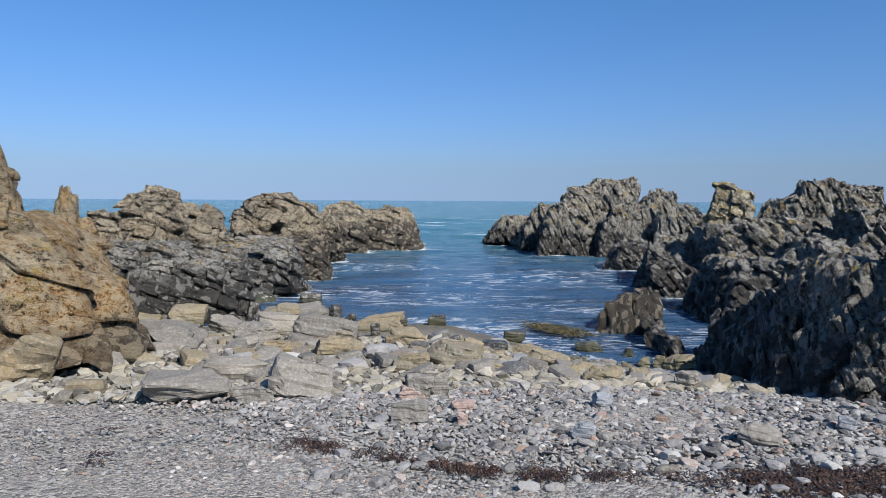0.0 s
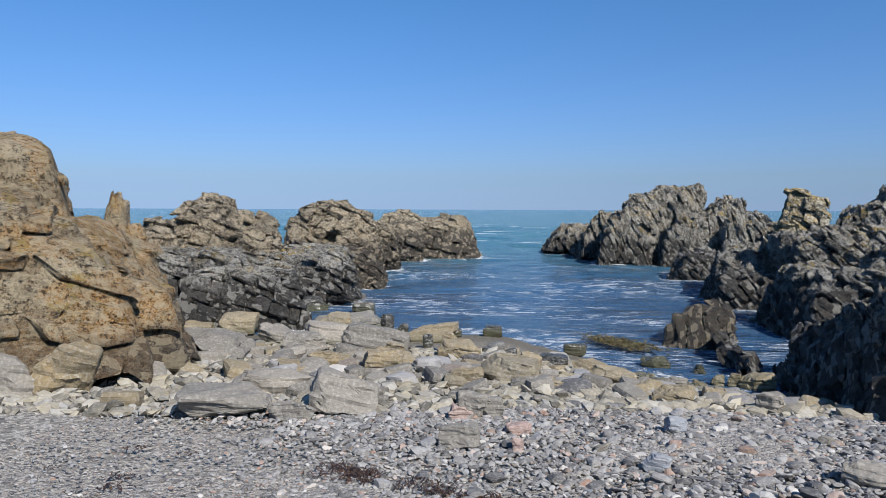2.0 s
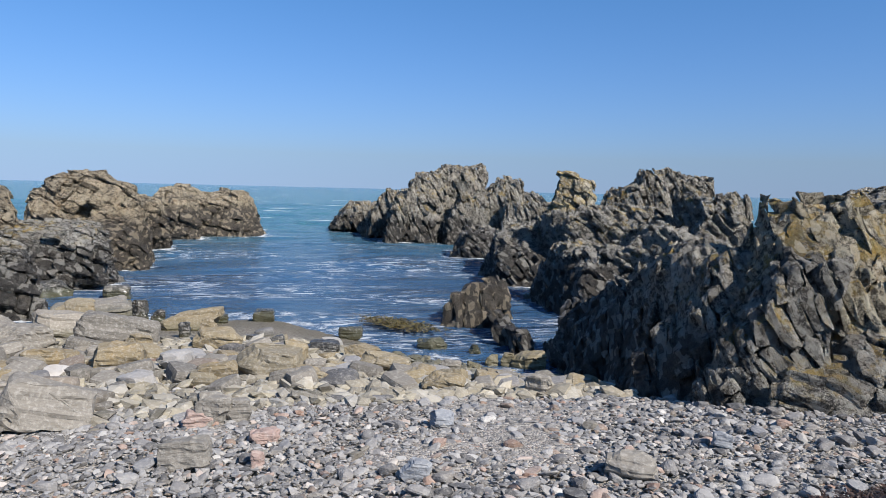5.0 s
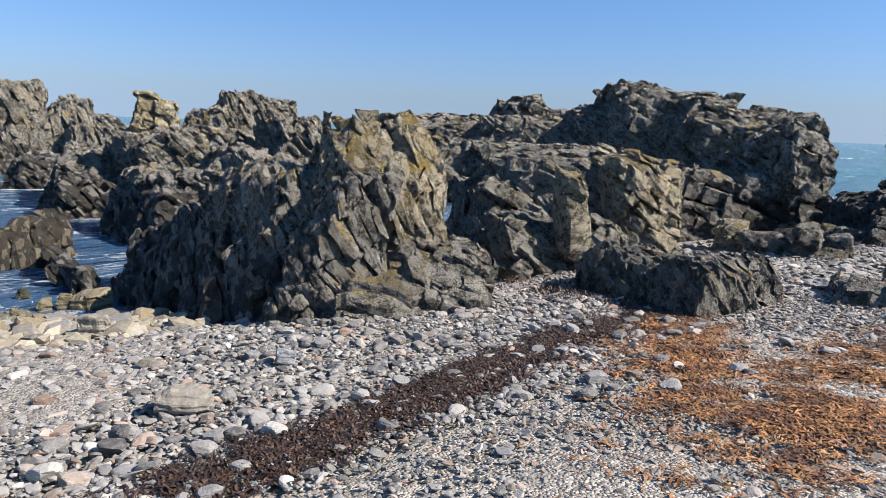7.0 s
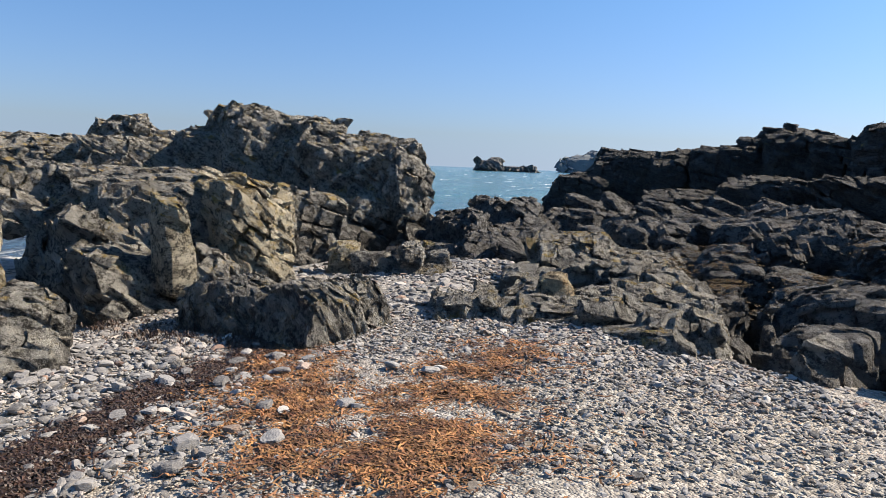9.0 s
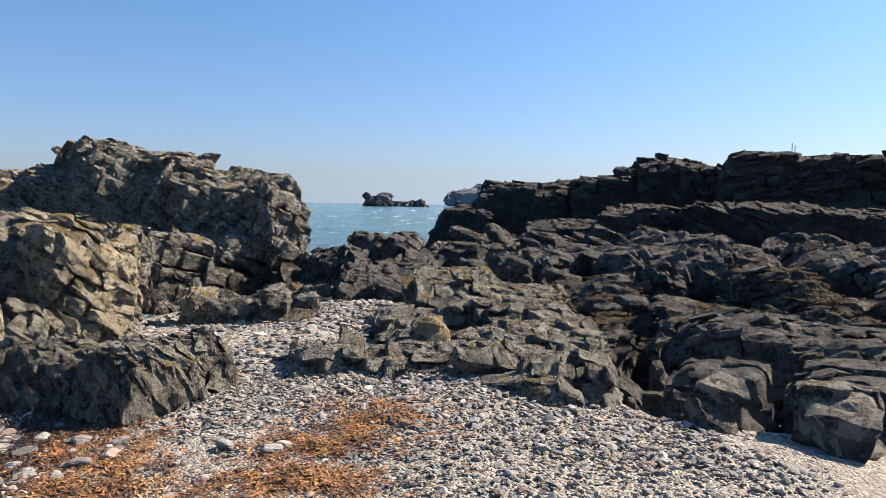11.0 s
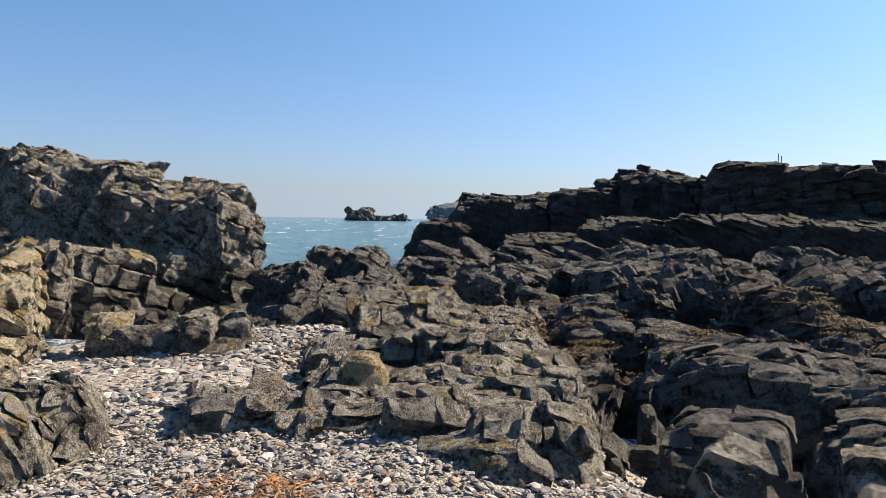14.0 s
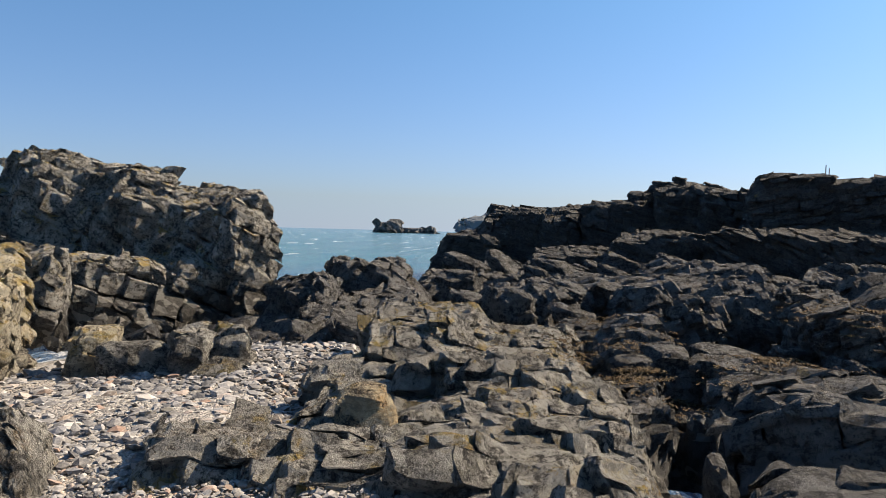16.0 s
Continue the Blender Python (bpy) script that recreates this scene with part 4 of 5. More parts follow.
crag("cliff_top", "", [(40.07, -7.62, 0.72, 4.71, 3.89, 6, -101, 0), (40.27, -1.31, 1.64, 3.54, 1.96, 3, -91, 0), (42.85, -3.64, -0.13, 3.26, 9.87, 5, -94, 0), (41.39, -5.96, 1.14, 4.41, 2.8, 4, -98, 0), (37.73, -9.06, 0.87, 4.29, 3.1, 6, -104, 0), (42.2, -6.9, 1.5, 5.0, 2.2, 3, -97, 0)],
    CLIFF_SHADED, 0.18, (-90, 14, 14), 1.6, 0.6, seed=75, thick=0.5, taper=0.05, back=0.02, worn=0.5, parent=shaded_cliff)
grassy_cliff = tagged(new("grassy_cliff"), "dark layered cliff topped with dry grass", "rock")
grassy_cliff.location = (30.55, -11.36, 1.11)
crag("cliff_face", "", [(31.4, -9.4, 1.41, 4.58, 3.28, 6, -107, 3), (29.98, -13.01, 1.53, 4.5, 4.44, 6, -115, -2), (30.76, -11.59, 1.86, 4.46, 5.31, 6, -112, 0)],
    CLIFF_SHADED, 0.17, (-110, 10, -8), 1.6, 0.5, seed=64, thick=0.3, taper=0.04, back=0.0, worn=0.4, parent=grassy_cliff)
crag("cliff_top", "", [(31.16, -9.26, 3.6, 4.48, 2.27, 5, -107, 0), (29.47, -13.56, 3.6, 4.46, 2.31, 5, -116, 0)],
    CLIFF_SHADED, 0.17, (-110, 10, -8), 1.6, 0.5, seed=71, thick=0.3, taper=0.04, back=0.0, worn=0.4, parent=grassy_cliff)
crag("shelf_floor", "low black rock floor broken by gullies", [
    (16, -5.5, -0.6, 0.62, 12, 9, 0, 0), (23, -3, -0.8, 0.55, 9, 12, 0, 0), (11.5, -4.5, -0.4, 0.62, 5, 6, 0, 0), (27, -9, -0.8, 0.9, 10, 9, 0, 0), (14.5, 3.5, -0.5, 0.72, 5, 4, 0, 0)],
    SHELF, 0.2, (-100, 46, -24), 1.2, 1.2, seed=91, taper=0.0, back=0.0, thick=0.3)

# ---- the sea ----
def wave_height(x, y):
    p = np.stack([x * 0.35 + y * 0.05, y * 0.9, x * 0], -1)
    calm = np.clip(np.hypot(x, y) / 30, 0.25, 1.0) * (np.hypot(x, y) < 900)
    q = np.stack([x * 0.09 + y * 0.03, y * 0.3 - x * 0.05, x * 0], -1)
    return (0.06 * soft_noise(p * 0.8) + 0.03 * soft_noise(p * 2.1, 7) + 0.13 * soft_noise(q, 5)) * calm


near_x = np.concatenate([np.arange(-70, -12, 0.6), np.arange(-12, 24, 0.2), np.arange(24, 90, 0.5)])
near_y = np.concatenate([np.arange(-30, 6, 0.8), np.arange(6, 34, 0.2), np.arange(34, 110, 0.5)])
far_sea = np.array((130, 170, 240, 360, 600, 1000, 2000, 4800.0))
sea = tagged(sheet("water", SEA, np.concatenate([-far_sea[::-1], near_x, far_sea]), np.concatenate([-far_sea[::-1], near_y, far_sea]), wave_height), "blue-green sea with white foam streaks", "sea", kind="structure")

co = np.empty(len(sea.data.vertices) * 3, np.float32)
sea.data.vertices.foreach_get("co", co)
co = co.reshape(-1, 3)
reach = np.full(len(co), 9.0)
for x, y, z0, z1, w, d, yaw, lean in FEET:
    if z0 > 0.9 or abs(x) > 120 or abs(y) > 120:
        continue
    c, s = math.cos(radians(yaw)), math.sin(radians(yaw))
    u = np.abs((co[:, 0] - x) * c + (co[:, 1] - y) * s) - w / 2
    v = np.abs(-(co[:, 0] - x) * s + (co[:, 1] - y) * c) - d / 2
    reach = np.minimum(reach, np.hypot(np.maximum(u, 0), np.maximum(v, 0)))
wash = np.clip(1 - np.abs(beach_height(co[:, 0], co[:, 1]) + 0.06) / 0.16, 0, 1) * 0.75
surf = np.maximum(np.clip(1 - reach / np.clip(0.045 * np.hypot(co[:, 0], co[:, 1]), 0.7, 2.6), 0, 1) * 0.85, wash)
sea.data.attributes.new("surf", "FLOAT", "POINT").data.foreach_set("value", surf.astype(np.float32))

# ---- loose stones ----
def stone_shape(seed, cuts=9, n=7, keep=0.72, square=8):
    """A block of unit size, its corners and faces broken by flat cuts, resting on z = 0."""
    r = np.random.RandomState(seed)
    bm = bmesh.new()
    bmesh.ops.create_cube(bm, size=2.0)
    bmesh.ops.subdivide_edges(bm, edges=bm.edges, cuts=n, use_grid_fill=True)
    p = np.array([v.co for v in bm.verts])
    f = np.array([[v.index for v in q.verts] for q in bm.faces])
    bm.free()
    p = p / (np.abs(p) ** square).sum(1)[:, None] ** (1 / square)
    for _ in range(cuts):
        d = r.normal(size=3)
        d /= np.linalg.norm(d)
        reach = (p @ d).max()
        over = np.clip(p @ d - reach * r.uniform(keep, 0.95), 0, None)
        p = p - over[:, None] * d
    return p * 0.5 + np.array((0, 0, 0.5)), f


def boulder(name, label, x, y, z, w, d, h, yaw, tilt, material, seed, category="boulder", group="", cuts=13, layers=0.6, n=11, sink=0.12):
    p, f = stone_shape(seed, cuts, n, 0.6, 7)
    p = (p - np.array((0, 0, sink))) * np.array((w, d, h))
    s = (w * d * h) ** (1 / 3)
    beds = bed_frame(0, 4, 3)
    for m, a in ((0.5, 0.05), (0.22, 0.03)):
        lot, crack = joints(p + seed, beds, s * m * np.array((4.0, 3.0, 0.4)), seed % 50)
        p = p + normals(p, f) * (s * a * layers * (lot - 0.6 * np.clip(1 - crack / (0.06 * s * m), 0, 1)))[:, None]
    p = p + normals(p, f) * (s * 0.06 * facets(p + seed, s * 0.45, seed))[:, None]
    ob = new(name, mesh_of(name, p, f, rock(material, (0, 0, 0))))
    ob.matrix_world = pose(x, y, z, 0, tilt, yaw)
    return tagged(ob, label, category, group)


crag("standing_slab", "upright pointed tan stone on the outcrop", [(-7.48, 10.99, 1.6, 2.84, 0.46, 0.9, 26, 8)],
    OUTCROP, 0.045, (20, 10, 60), 0.5, 0.5, seed=31, category="boulder", piece=2.4, gap=0.005, grid=4)
crag("leaning_slab", "thin grey slab leaning on the outcrop", [(-6.83, 10.74, 1.42, 2.43, 0.32, 0.5, 24, -16)],
    OUTCROP, 0.045, (20, 10, 60), 0.5, 0.4, seed=36, category="boulder", piece=2.4, gap=0.005, grid=4)
crag("cove_rock", "brown cracked rock standing in the cove", [(3.03, 13.21, -0.29, 0.57, 0.73, 1.2, -17, 10), (3.73, 13.51, -0.12, 0.75, 0.81, 1.2, -19, -10), (3.23, 12.62, -0.26, 0.33, 0.85, 0.8, -18, 0)],
    SPIT, 0.06, (-15, 10, 80), 0.6, 0.8, seed=41, category="boulder", piece=2.4, gap=0.005, grid=4)
crag("weed_rock", "low rock hung with green weed in the pool", [(3.39, 11.41, -0.15, 0.3, 0.4, 1.2, -20, -20), (3.28, 10.38, -0.02, 0.27, 0.34, 0.8, -21, -10)],
    DARK, 0.06, (-15, 20, 50), 0.5, 0.9, seed=46, category="boulder", piece=2.4, gap=0.005, grid=4)
crag("pool_rock", "small weedy rock at the edge of the pool", [(3.63, 9.58, 0.1, 0.39, 0.37, 0.8, -24, 0)],
    DARK, 0.06, (-15, 20, 50), 0.5, 0.9, seed=51, category="boulder", piece=2.4, gap=0.005, grid=4)
crag("split_block", "pale ochre block split by cracks", [(8.05, 0.62, 1.0, 1.36, 0.46, 0.6, -77, 4)],
    OUTCROP, 0.04, (-80, 14, 10), 0.45, 0.6, seed=56, category="boulder", piece=2.4, gap=0.005, grid=4)
crag("square_block", "squared block with a sunlit face", [(10.86, 2.79, 0.83, 1.26, 0.5, 0.9, -67, 0), (10.51, 2.84, 0.77, 1.01, 0.65, 0.9, -66, 0)],
    FLANK, 0.05, (-75, 8, 5), 0.6, 0.4, seed=61, category="boulder", piece=2.4, gap=0.005, grid=4)
crag("pink_boulder", "pinkish rounded boulder at the foot of the crag", [(10.65, 4.22, 0.86, 1.25, 0.51, 0.7, -67, 0)],
    CREST, 0.05, (-60, 8, 5), 0.5, 0.4, seed=66, category="boulder", piece=2.4, gap=0.005, grid=4)
crag("tilted_plate", "long pale grey rock plate lying tilted", [(10.55, 3.65, 0.73, 1.15, 0.91, 0.5, -69, -25)],
    FLANK, 0.05, (-65, 8, 20), 0.5, 0.4, seed=71, category="boulder", piece=2.4, gap=0.005, grid=4)
crag("triangle_stone", "dark pointed stone beside the channel", [(9.88, -1.79, 0.56, 0.92, 0.27, 0.4, -100, 0)],
    DARK, 0.035, (-75, 8, 5), 0.4, 0.5, seed=76, category="boulder", piece=2.4, gap=0.005, grid=4)
crag("channel_boulder", "dark boulder standing in the channel", [(7.68, -1.28, 0.6, 0.9, 0.2, 0.5, -98, 0)],
    SHELF, 0.04, (-75, 8, 5), 0.4, 0.7, seed=81, category="boulder", piece=2.4, gap=0.005, grid=4)
crag("channel_block", "blocky dark rock beside the channel", [(8.49, -1.61, 0.6, 1.04, 0.23, 0.6, -100, 0)],
    SHELF, 0.045, (-75, 8, 5), 0.45, 0.8, seed=86, category="boulder", piece=2.4, gap=0.005, grid=4)
crag("flat_slab", "long flat-topped slab of dark rock", [(7.45, -1.98, 0.82, 1.13, 0.85, 0.9, -107, -2)],
    SHELF, 0.045, (-100, 4, 3), 0.5, 0.6, seed=91, category="boulder", piece=2.4, gap=0.005, grid=4)
crag("slab_block", "layered dark rock block with a pale flank", [(7.3, -2.8, 0.75, 1.17, 0.62, 1, -116, -4), (7.1, -3.25, 0.8, 1.18, 0.5, 1, -121, 0)],
    SHELF, 0.05, (-110, 6, -6), 0.55, 0.8, seed=96, category="boulder", piece=2.4, gap=0.005, grid=4)
crag("pale_rock", "pale green-grey broken rock beside the channel", [(6.59, -1.77, 0.93, 1.16, 0.44, 0.6, -108, -6)],
    DARK, 0.04, (-100, 20, 30), 0.45, 1.0, seed=101, category="boulder", piece=2.4, gap=0.005, grid=4)
crag("pale_rock", "pale green-grey broken rock beside the path", [(6.48, -2.53, 1.03, 1.23, 0.58, 0.8, -118, 0)],
    DARK, 0.045, (-110, 20, 10), 0.45, 1.0, seed=106, category="boulder", piece=2.4, gap=0.005, grid=4)
crag("grey_green_rock", "rounded grey-green rock at the edge of the shingle", [(6.63, -0.5, 0.95, 1.14, 0.53, 0.5, -89, -6), (6.8, -0.09, 0.97, 1.08, 0.3, 0.4, -83, 0)],
    FLANK, 0.035, (-90, 20, 10), 0.4, 0.7, seed=111, category="boulder", piece=2.4, gap=0.005, grid=4)
crag("gully_stone", "dark rock half buried in the gully shingle", [(10.6, 3.09, 0.75, 1.33, 0.49, 0.8, -72, 0)],
    DARK, 0.05, (-70, 10, 10), 0.45, 0.8, seed=116, category="boulder", piece=2.4, gap=0.005, grid=4)
crag("round_boulder", "rounded dark boulder on the shelf", [(11.73, -1.52, 0.73, 1.27, 0.74, 1.2, -96, 0)],
    SHELF, 0.055, (-95, 20, 10), 0.6, 0.5, seed=121, category="boulder", piece=2.4, gap=0.005, grid=4)

boulder("boulder", "tan bedded block leaning on the shingle", -5.96, 6.60, 0.52, 0.63, 0.57, 0.67, 19, 18, OCHRE, 100)
boulder("boulder", "large tan and grey bedded block", -6.64, 6.39, 0.54, 0.85, 0.83, 0.58, 40, 12, SLAB, 101)
boulder("boulder", "grey bedded slab lying among the boulders", -5.66, 7.77, 0.44, 0.87, 0.78, 0.35, 26, 0, SLAB, 102)
boulder("boulder", "grey bedded slab lying among the boulders", -6.36, 9.76, 0.29, 1.03, 0.77, 0.29, 20, 4, SLAB, 103)
boulder("boulder", "dark grey bedded block lying tilted", -5.20, 9.57, 0.31, 1.18, 0.88, 0.51, 10, 10, SLAB, 104)
boulder("boulder", "long grey block with fine bedding lines", -3.61, 6.81, 0.50, 0.89, 0.60, 0.34, 22, 2, SLAB, 105)
boulder("boulder", "cracked grey boulder with slanted beds", -2.58, 5.77, 0.58, 0.67, 0.46, 0.44, 11, 14, SLAB, 106)
boulder("boulder", "broad flat grey slab sunk in the shingle", -3.74, 5.62, 0.59, 0.85, 0.64, 0.28, 15, 3, SLAB, 107)
boulder("boulder", "grey weathered boulder on the shingle", -2.99, 5.45, 0.59, 0.46, 0.28, 0.20, 5, -5, SLAB, 108)
boulder("boulder", "smooth tan slab lying tilted among the boulders", -2.92, 10.59, 0.23, 1.09, 0.74, 0.53, 15, 12, SLAB, 109)
boulder("boulder", "squared tan block among the boulders", -2.48, 8.31, 0.39, 0.61, 0.41, 0.37, 9, 1, OCHRE, 110)
boulder("boulder", "small squared ochre block", -3.35, 8.72, 0.36, 0.48, 0.36, 0.30, 9, 0, OCHRE, 111)
boulder("boulder", "grey weathered boulder on the shingle", -4.01, 10.42, 0.23, 0.73, 0.55, 0.38, 5, 0, SLAB, 112)
boulder("boulder", "grey weathered boulder on the shingle", -3.90, 12.15, 0.11, 0.95, 0.71, 0.39, 20, 6, SLAB, 113)
boulder("boulder", "grey bedded slab lying among the boulders", -4.89, 11.96, 0.12, 0.72, 0.54, 0.37, 19, 8, SLAB, 114)
boulder("boulder", "ochre angular boulder at the water's edge", -6.09, 13.42, 0.01, 0.96, 0.72, 0.49, 17, 0, OCHRE, 115)
boulder("boulder", "ochre angular boulder at the water's edge", -7.09, 13.12, 0.04, 1.08, 0.81, 0.30, 15, 2, OCHRE, 116)
boulder("boulder", "ochre angular boulder at the water's edge", -7.41, 14.98, -0.11, 0.50, 0.37, 0.53, 30, 0, OCHRE, 117)
boulder("boulder", "ochre angular boulder at the water's edge", -6.31, 15.19, -0.12, 0.95, 0.71, 0.57, 21, 3, OCHRE, 118)
boulder("boulder", "ochre angular boulder at the water's edge", -5.64, 15.75, -0.16, 0.73, 0.55, 0.52, 14, 0, OCHRE, 119)
boulder("boulder", "grey bedded slab lying among the boulders", -3.91, 14.45, -0.04, 1.51, 1.36, 0.41, 4, -4, SLAB, 120)
boulder("boulder", "ochre slab half in the water", -1.99, 12.57, 0.09, 1.03, 0.92, 0.33, -7, -10, OCHRE, 121)
boulder("boulder", "ochre angular boulder at the water's edge", -2.50, 9.88, 0.26, 0.40, 0.30, 0.29, 12, 0, OCHRE, 122)
boulder("boulder", "ochre angular boulder at the water's edge", -1.46, 9.88, 0.28, 0.66, 0.50, 0.31, 2, 3, OCHRE, 123)
boulder("boulder", "ochre angular boulder at the water's edge", -1.64, 10.60, 0.21, 0.28, 0.21, 0.42, -3, 10, OCHRE, 124)
boulder("boulder", "cracked ochre boulder at the water's edge", -0.79, 7.69, 0.44, 0.74, 0.50, 0.41, -13, 0, OCHRE, 125)
boulder("boulder", "ochre angular boulder at the water's edge", -0.50, 8.28, 0.39, 0.32, 0.29, 0.37, 2, 8, OCHRE, 126)
boulder("boulder", "grey weathered boulder on the shingle", -1.32, 7.37, 0.45, 0.42, 0.31, 0.31, 2, 0, OCHRE, 127)
boulder("boulder", "ochre angular boulder at the water's edge", 0.50, 9.21, 0.20, 0.57, 0.42, 0.27, -13, 4, OCHRE, 128)
boulder("boulder", "long tan boulder at the water's edge", 0.59, 8.09, 0.30, 0.61, 0.37, 0.26, -19, 8, OCHRE, 129)
boulder("boulder", "grey weathered boulder on the shingle", -0.25, 7.96, 0.38, 0.26, 0.19, 0.19, 1, 0, SLAB, 130)
boulder("boulder", "grey weathered boulder on the shingle", -0.31, 7.17, 0.45, 0.30, 0.23, 0.18, -4, 0, OCHRE, 131)
boulder("boulder", "ochre angular boulder at the water's edge", 0.82, 7.45, 0.34, 0.28, 0.21, 0.20, -16, 5, OCHRE, 132)
boulder("boulder", "ochre angular boulder at the water's edge", 1.03, 6.87, 0.41, 0.46, 0.31, 0.23, -23, 8, OCHRE, 133)
boulder("boulder", "grey weathered boulder on the shingle", 1.58, 8.64, 0.12, 0.30, 0.22, 0.21, -7, 0, SLAB, 134)
boulder("boulder", "grey weathered boulder on the shingle", 2.05, 9.10, -0.01, 0.19, 0.14, 0.21, -14, 0, OCHRE, 135)
boulder("boulder", "grey weathered boulder on the shingle", 2.43, 9.47, -0.08, 0.21, 0.16, 0.27, -20, 0, OCHRE, 136)
boulder("boulder", "grey weathered boulder on the shingle", 2.65, 9.37, -0.10, 0.19, 0.15, 0.35, -26, 0, OCHRE, 137)
boulder("boulder", "ochre angular boulder at the water's edge", 2.96, 9.23, -0.12, 0.51, 0.34, 0.39, -12, -6, OCHRE, 138)
boulder("boulder", "grey weathered boulder on the shingle", 1.83, 7.30, 0.29, 0.28, 0.21, 0.16, -15, 0, OCHRE, 139)
boulder("boulder", "grey weathered boulder on the shingle", 2.04, 6.63, 0.38, 0.28, 0.21, 0.26, -23, 0, SLAB, 140)
boulder("boulder", "pale grey flat-faced boulder sunk in the gravel", -1.37, 4.47, 0.67, 0.35, 0.21, 0.21, -5, -5, SLAB, 141)
boulder("boulder", "grey weathered boulder on the shingle", -1.27, 5.59, 0.58, 0.28, 0.19, 0.29, -11, 5, SLAB, 142)
boulder("boulder", "grey weathered boulder on the shingle", -1.07, 5.62, 0.58, 0.22, 0.15, 0.23, 4, 0, SLAB, 143)
boulder("boulder", "grey weathered boulder on the shingle", -1.31, 6.11, 0.54, 0.25, 0.19, 0.22, 6, 0, SLAB, 144)
boulder("boulder", "broad flat-topped grey stone in the shingle", 1.46, 3.59, 0.73, 0.32, 0.24, 0.18, -33, 2, SLAB, 145)
boulder("boulder", "rounded blue-grey stone on the shingle", 0.10, 3.90, 0.70, 0.20, 0.15, 0.15, -24, 0, BLUE, 146)
boulder("boulder", "blue-grey stone on the shingle", 0.57, 5.10, 0.61, 0.20, 0.15, 0.17, -9, 0, BLUE, 147)
boulder("boulder", "reddish stone lying in the gravel", -0.84, 5.00, 0.63, 0.24, 0.16, 0.11, -3, 0, RED, 148)
boulder("boulder", "small pinkish stone in the gravel", -0.90, 4.34, 0.68, 0.09, 0.07, 0.13, -7, 0, RED, 149)
boulder("boulder", "pinkish speckled stone on the shingle", -1.37, 5.54, 0.59, 0.25, 0.19, 0.15, -8, 0, RED, 150)
boulder("boulder", "dark angular stone on the pebbles", 2.44, 4.02, 0.70, 0.14, 0.10, 0.15, -27, 8, BLUE, 151)
boulder("boulder", "ochre angular boulder at the water's edge", -4.05, 13.26, 0.02, 0.69, 0.52, 0.52, 13, 0, OCHRE, 152)
boulder("boulder", "wet black boulder at the water's edge", -3.92, 16.53, -0.23, 0.56, 0.42, 0.61, 6, 0, WET, 153)
boulder("boulder", "round black stone standing in the water", -0.80, 13.45, 0.00, 0.43, 0.32, 0.27, -9, 0, WET, 154)
boulder("boulder", "wet black boulder at the water's edge", -5.34, 16.79, -0.23, 0.98, 0.74, 0.68, 21, 0, WET, 155)
boulder("boulder", "wet black boulder at the water's edge", -2.95, 13.21, 0.01, 0.29, 0.17, 0.54, 10, 0, WET, 156)
boulder("boulder", "wet black boulder at the water's edge", -2.63, 13.04, 0.02, 0.25, 0.17, 0.37, 4, 0, WET, 157)
boulder("boulder", "wet black boulder at the water's edge", -2.02, 11.30, 0.16, 0.17, 0.12, 0.29, -3, 0, WET, 158)
boulder("boulder", "wet black boulder at the water's edge", -1.63, 13.14, 0.02, 0.37, 0.27, 0.21, 11, 0, WET, 159)
boulder("boulder", "ochre angular boulder at the water's edge", -6.70, 17.72, -0.31, 0.88, 0.66, 0.82, 20, 0, OCHRE, 160)
boulder("boulder", "wet stone hung with green weed", 0.63, 11.67, -0.01, 0.40, 0.30, 0.25, -9, 0, WET, 161)
boulder("boulder", "weed-covered stone in the shallows", 1.85, 10.79, -0.10, 0.49, 0.29, 0.32, -20, 0, WET, 162)
boulder("boulder", "wet black boulder at the water's edge", -0.97, 10.50, 0.22, 0.28, 0.21, 0.14, -12, 0, WET, 163)
boulder("boulder", "wet black boulder at the water's edge", -0.67, 9.97, 0.25, 0.27, 0.20, 0.23, 3, 0, WET, 164)
boulder("boulder", "wet brown rock slab in the shallows", -0.00, 9.55, 0.23, 0.42, 0.32, 0.22, -6, 0, WET, 165)
boulder("boulder", "wet stone in the shallows", 2.44, 10.33, -0.15, 0.19, 0.14, 0.31, -22, 0, WET, 166)
boulder("boulder", "small ochre stone beside the pool", 3.72, 8.51, -0.08, 0.25, 0.19, 0.26, -35, 0, OCHRE, 167)
boulder("boulder", "weed-covered stone in the pool", 3.89, 10.15, -0.27, 0.36, 0.27, 0.57, -17, 0, WET, 168)
JUMBLE = np.random.RandomState(44)
for k in range(120):
    x, y = JUMBLE.uniform(9.5, 27), JUMBLE.uniform(-9, 2.2)
    if y > -1.0 and x < 12.5:
        continue
    w = JUMBLE.uniform(0.35, 1.1) * (0.6 + 0.03 * x)
    boulder("shelf_boulder", "black angular rock lying on the broken shelf", x, y, 0.5 + 0.02 * x + JUMBLE.uniform(-0.1, 0.25), w, w * JUMBLE.uniform(0.6, 1.1), w * JUMBLE.uniform(0.3, 0.6), JUMBLE.uniform(-130, -60), JUMBLE.uniform(2, 26), SHELF, 500 + k, "boulder", "boulders on the rock shelf", layers=0.9, n=9)

# small stones heaped between the boulders
LOTS = np.random.RandomState(21)
small = [stone_shape(900 + k, 8, 3) for k in range(10)]
small_meshes = [mesh_of("beach_stone", p * np.array((1, 0.75, 0.5)), f, (SLAB, OCHRE, PEBBLE)[k % 3]) for k, (p, f) in enumerate(small)]
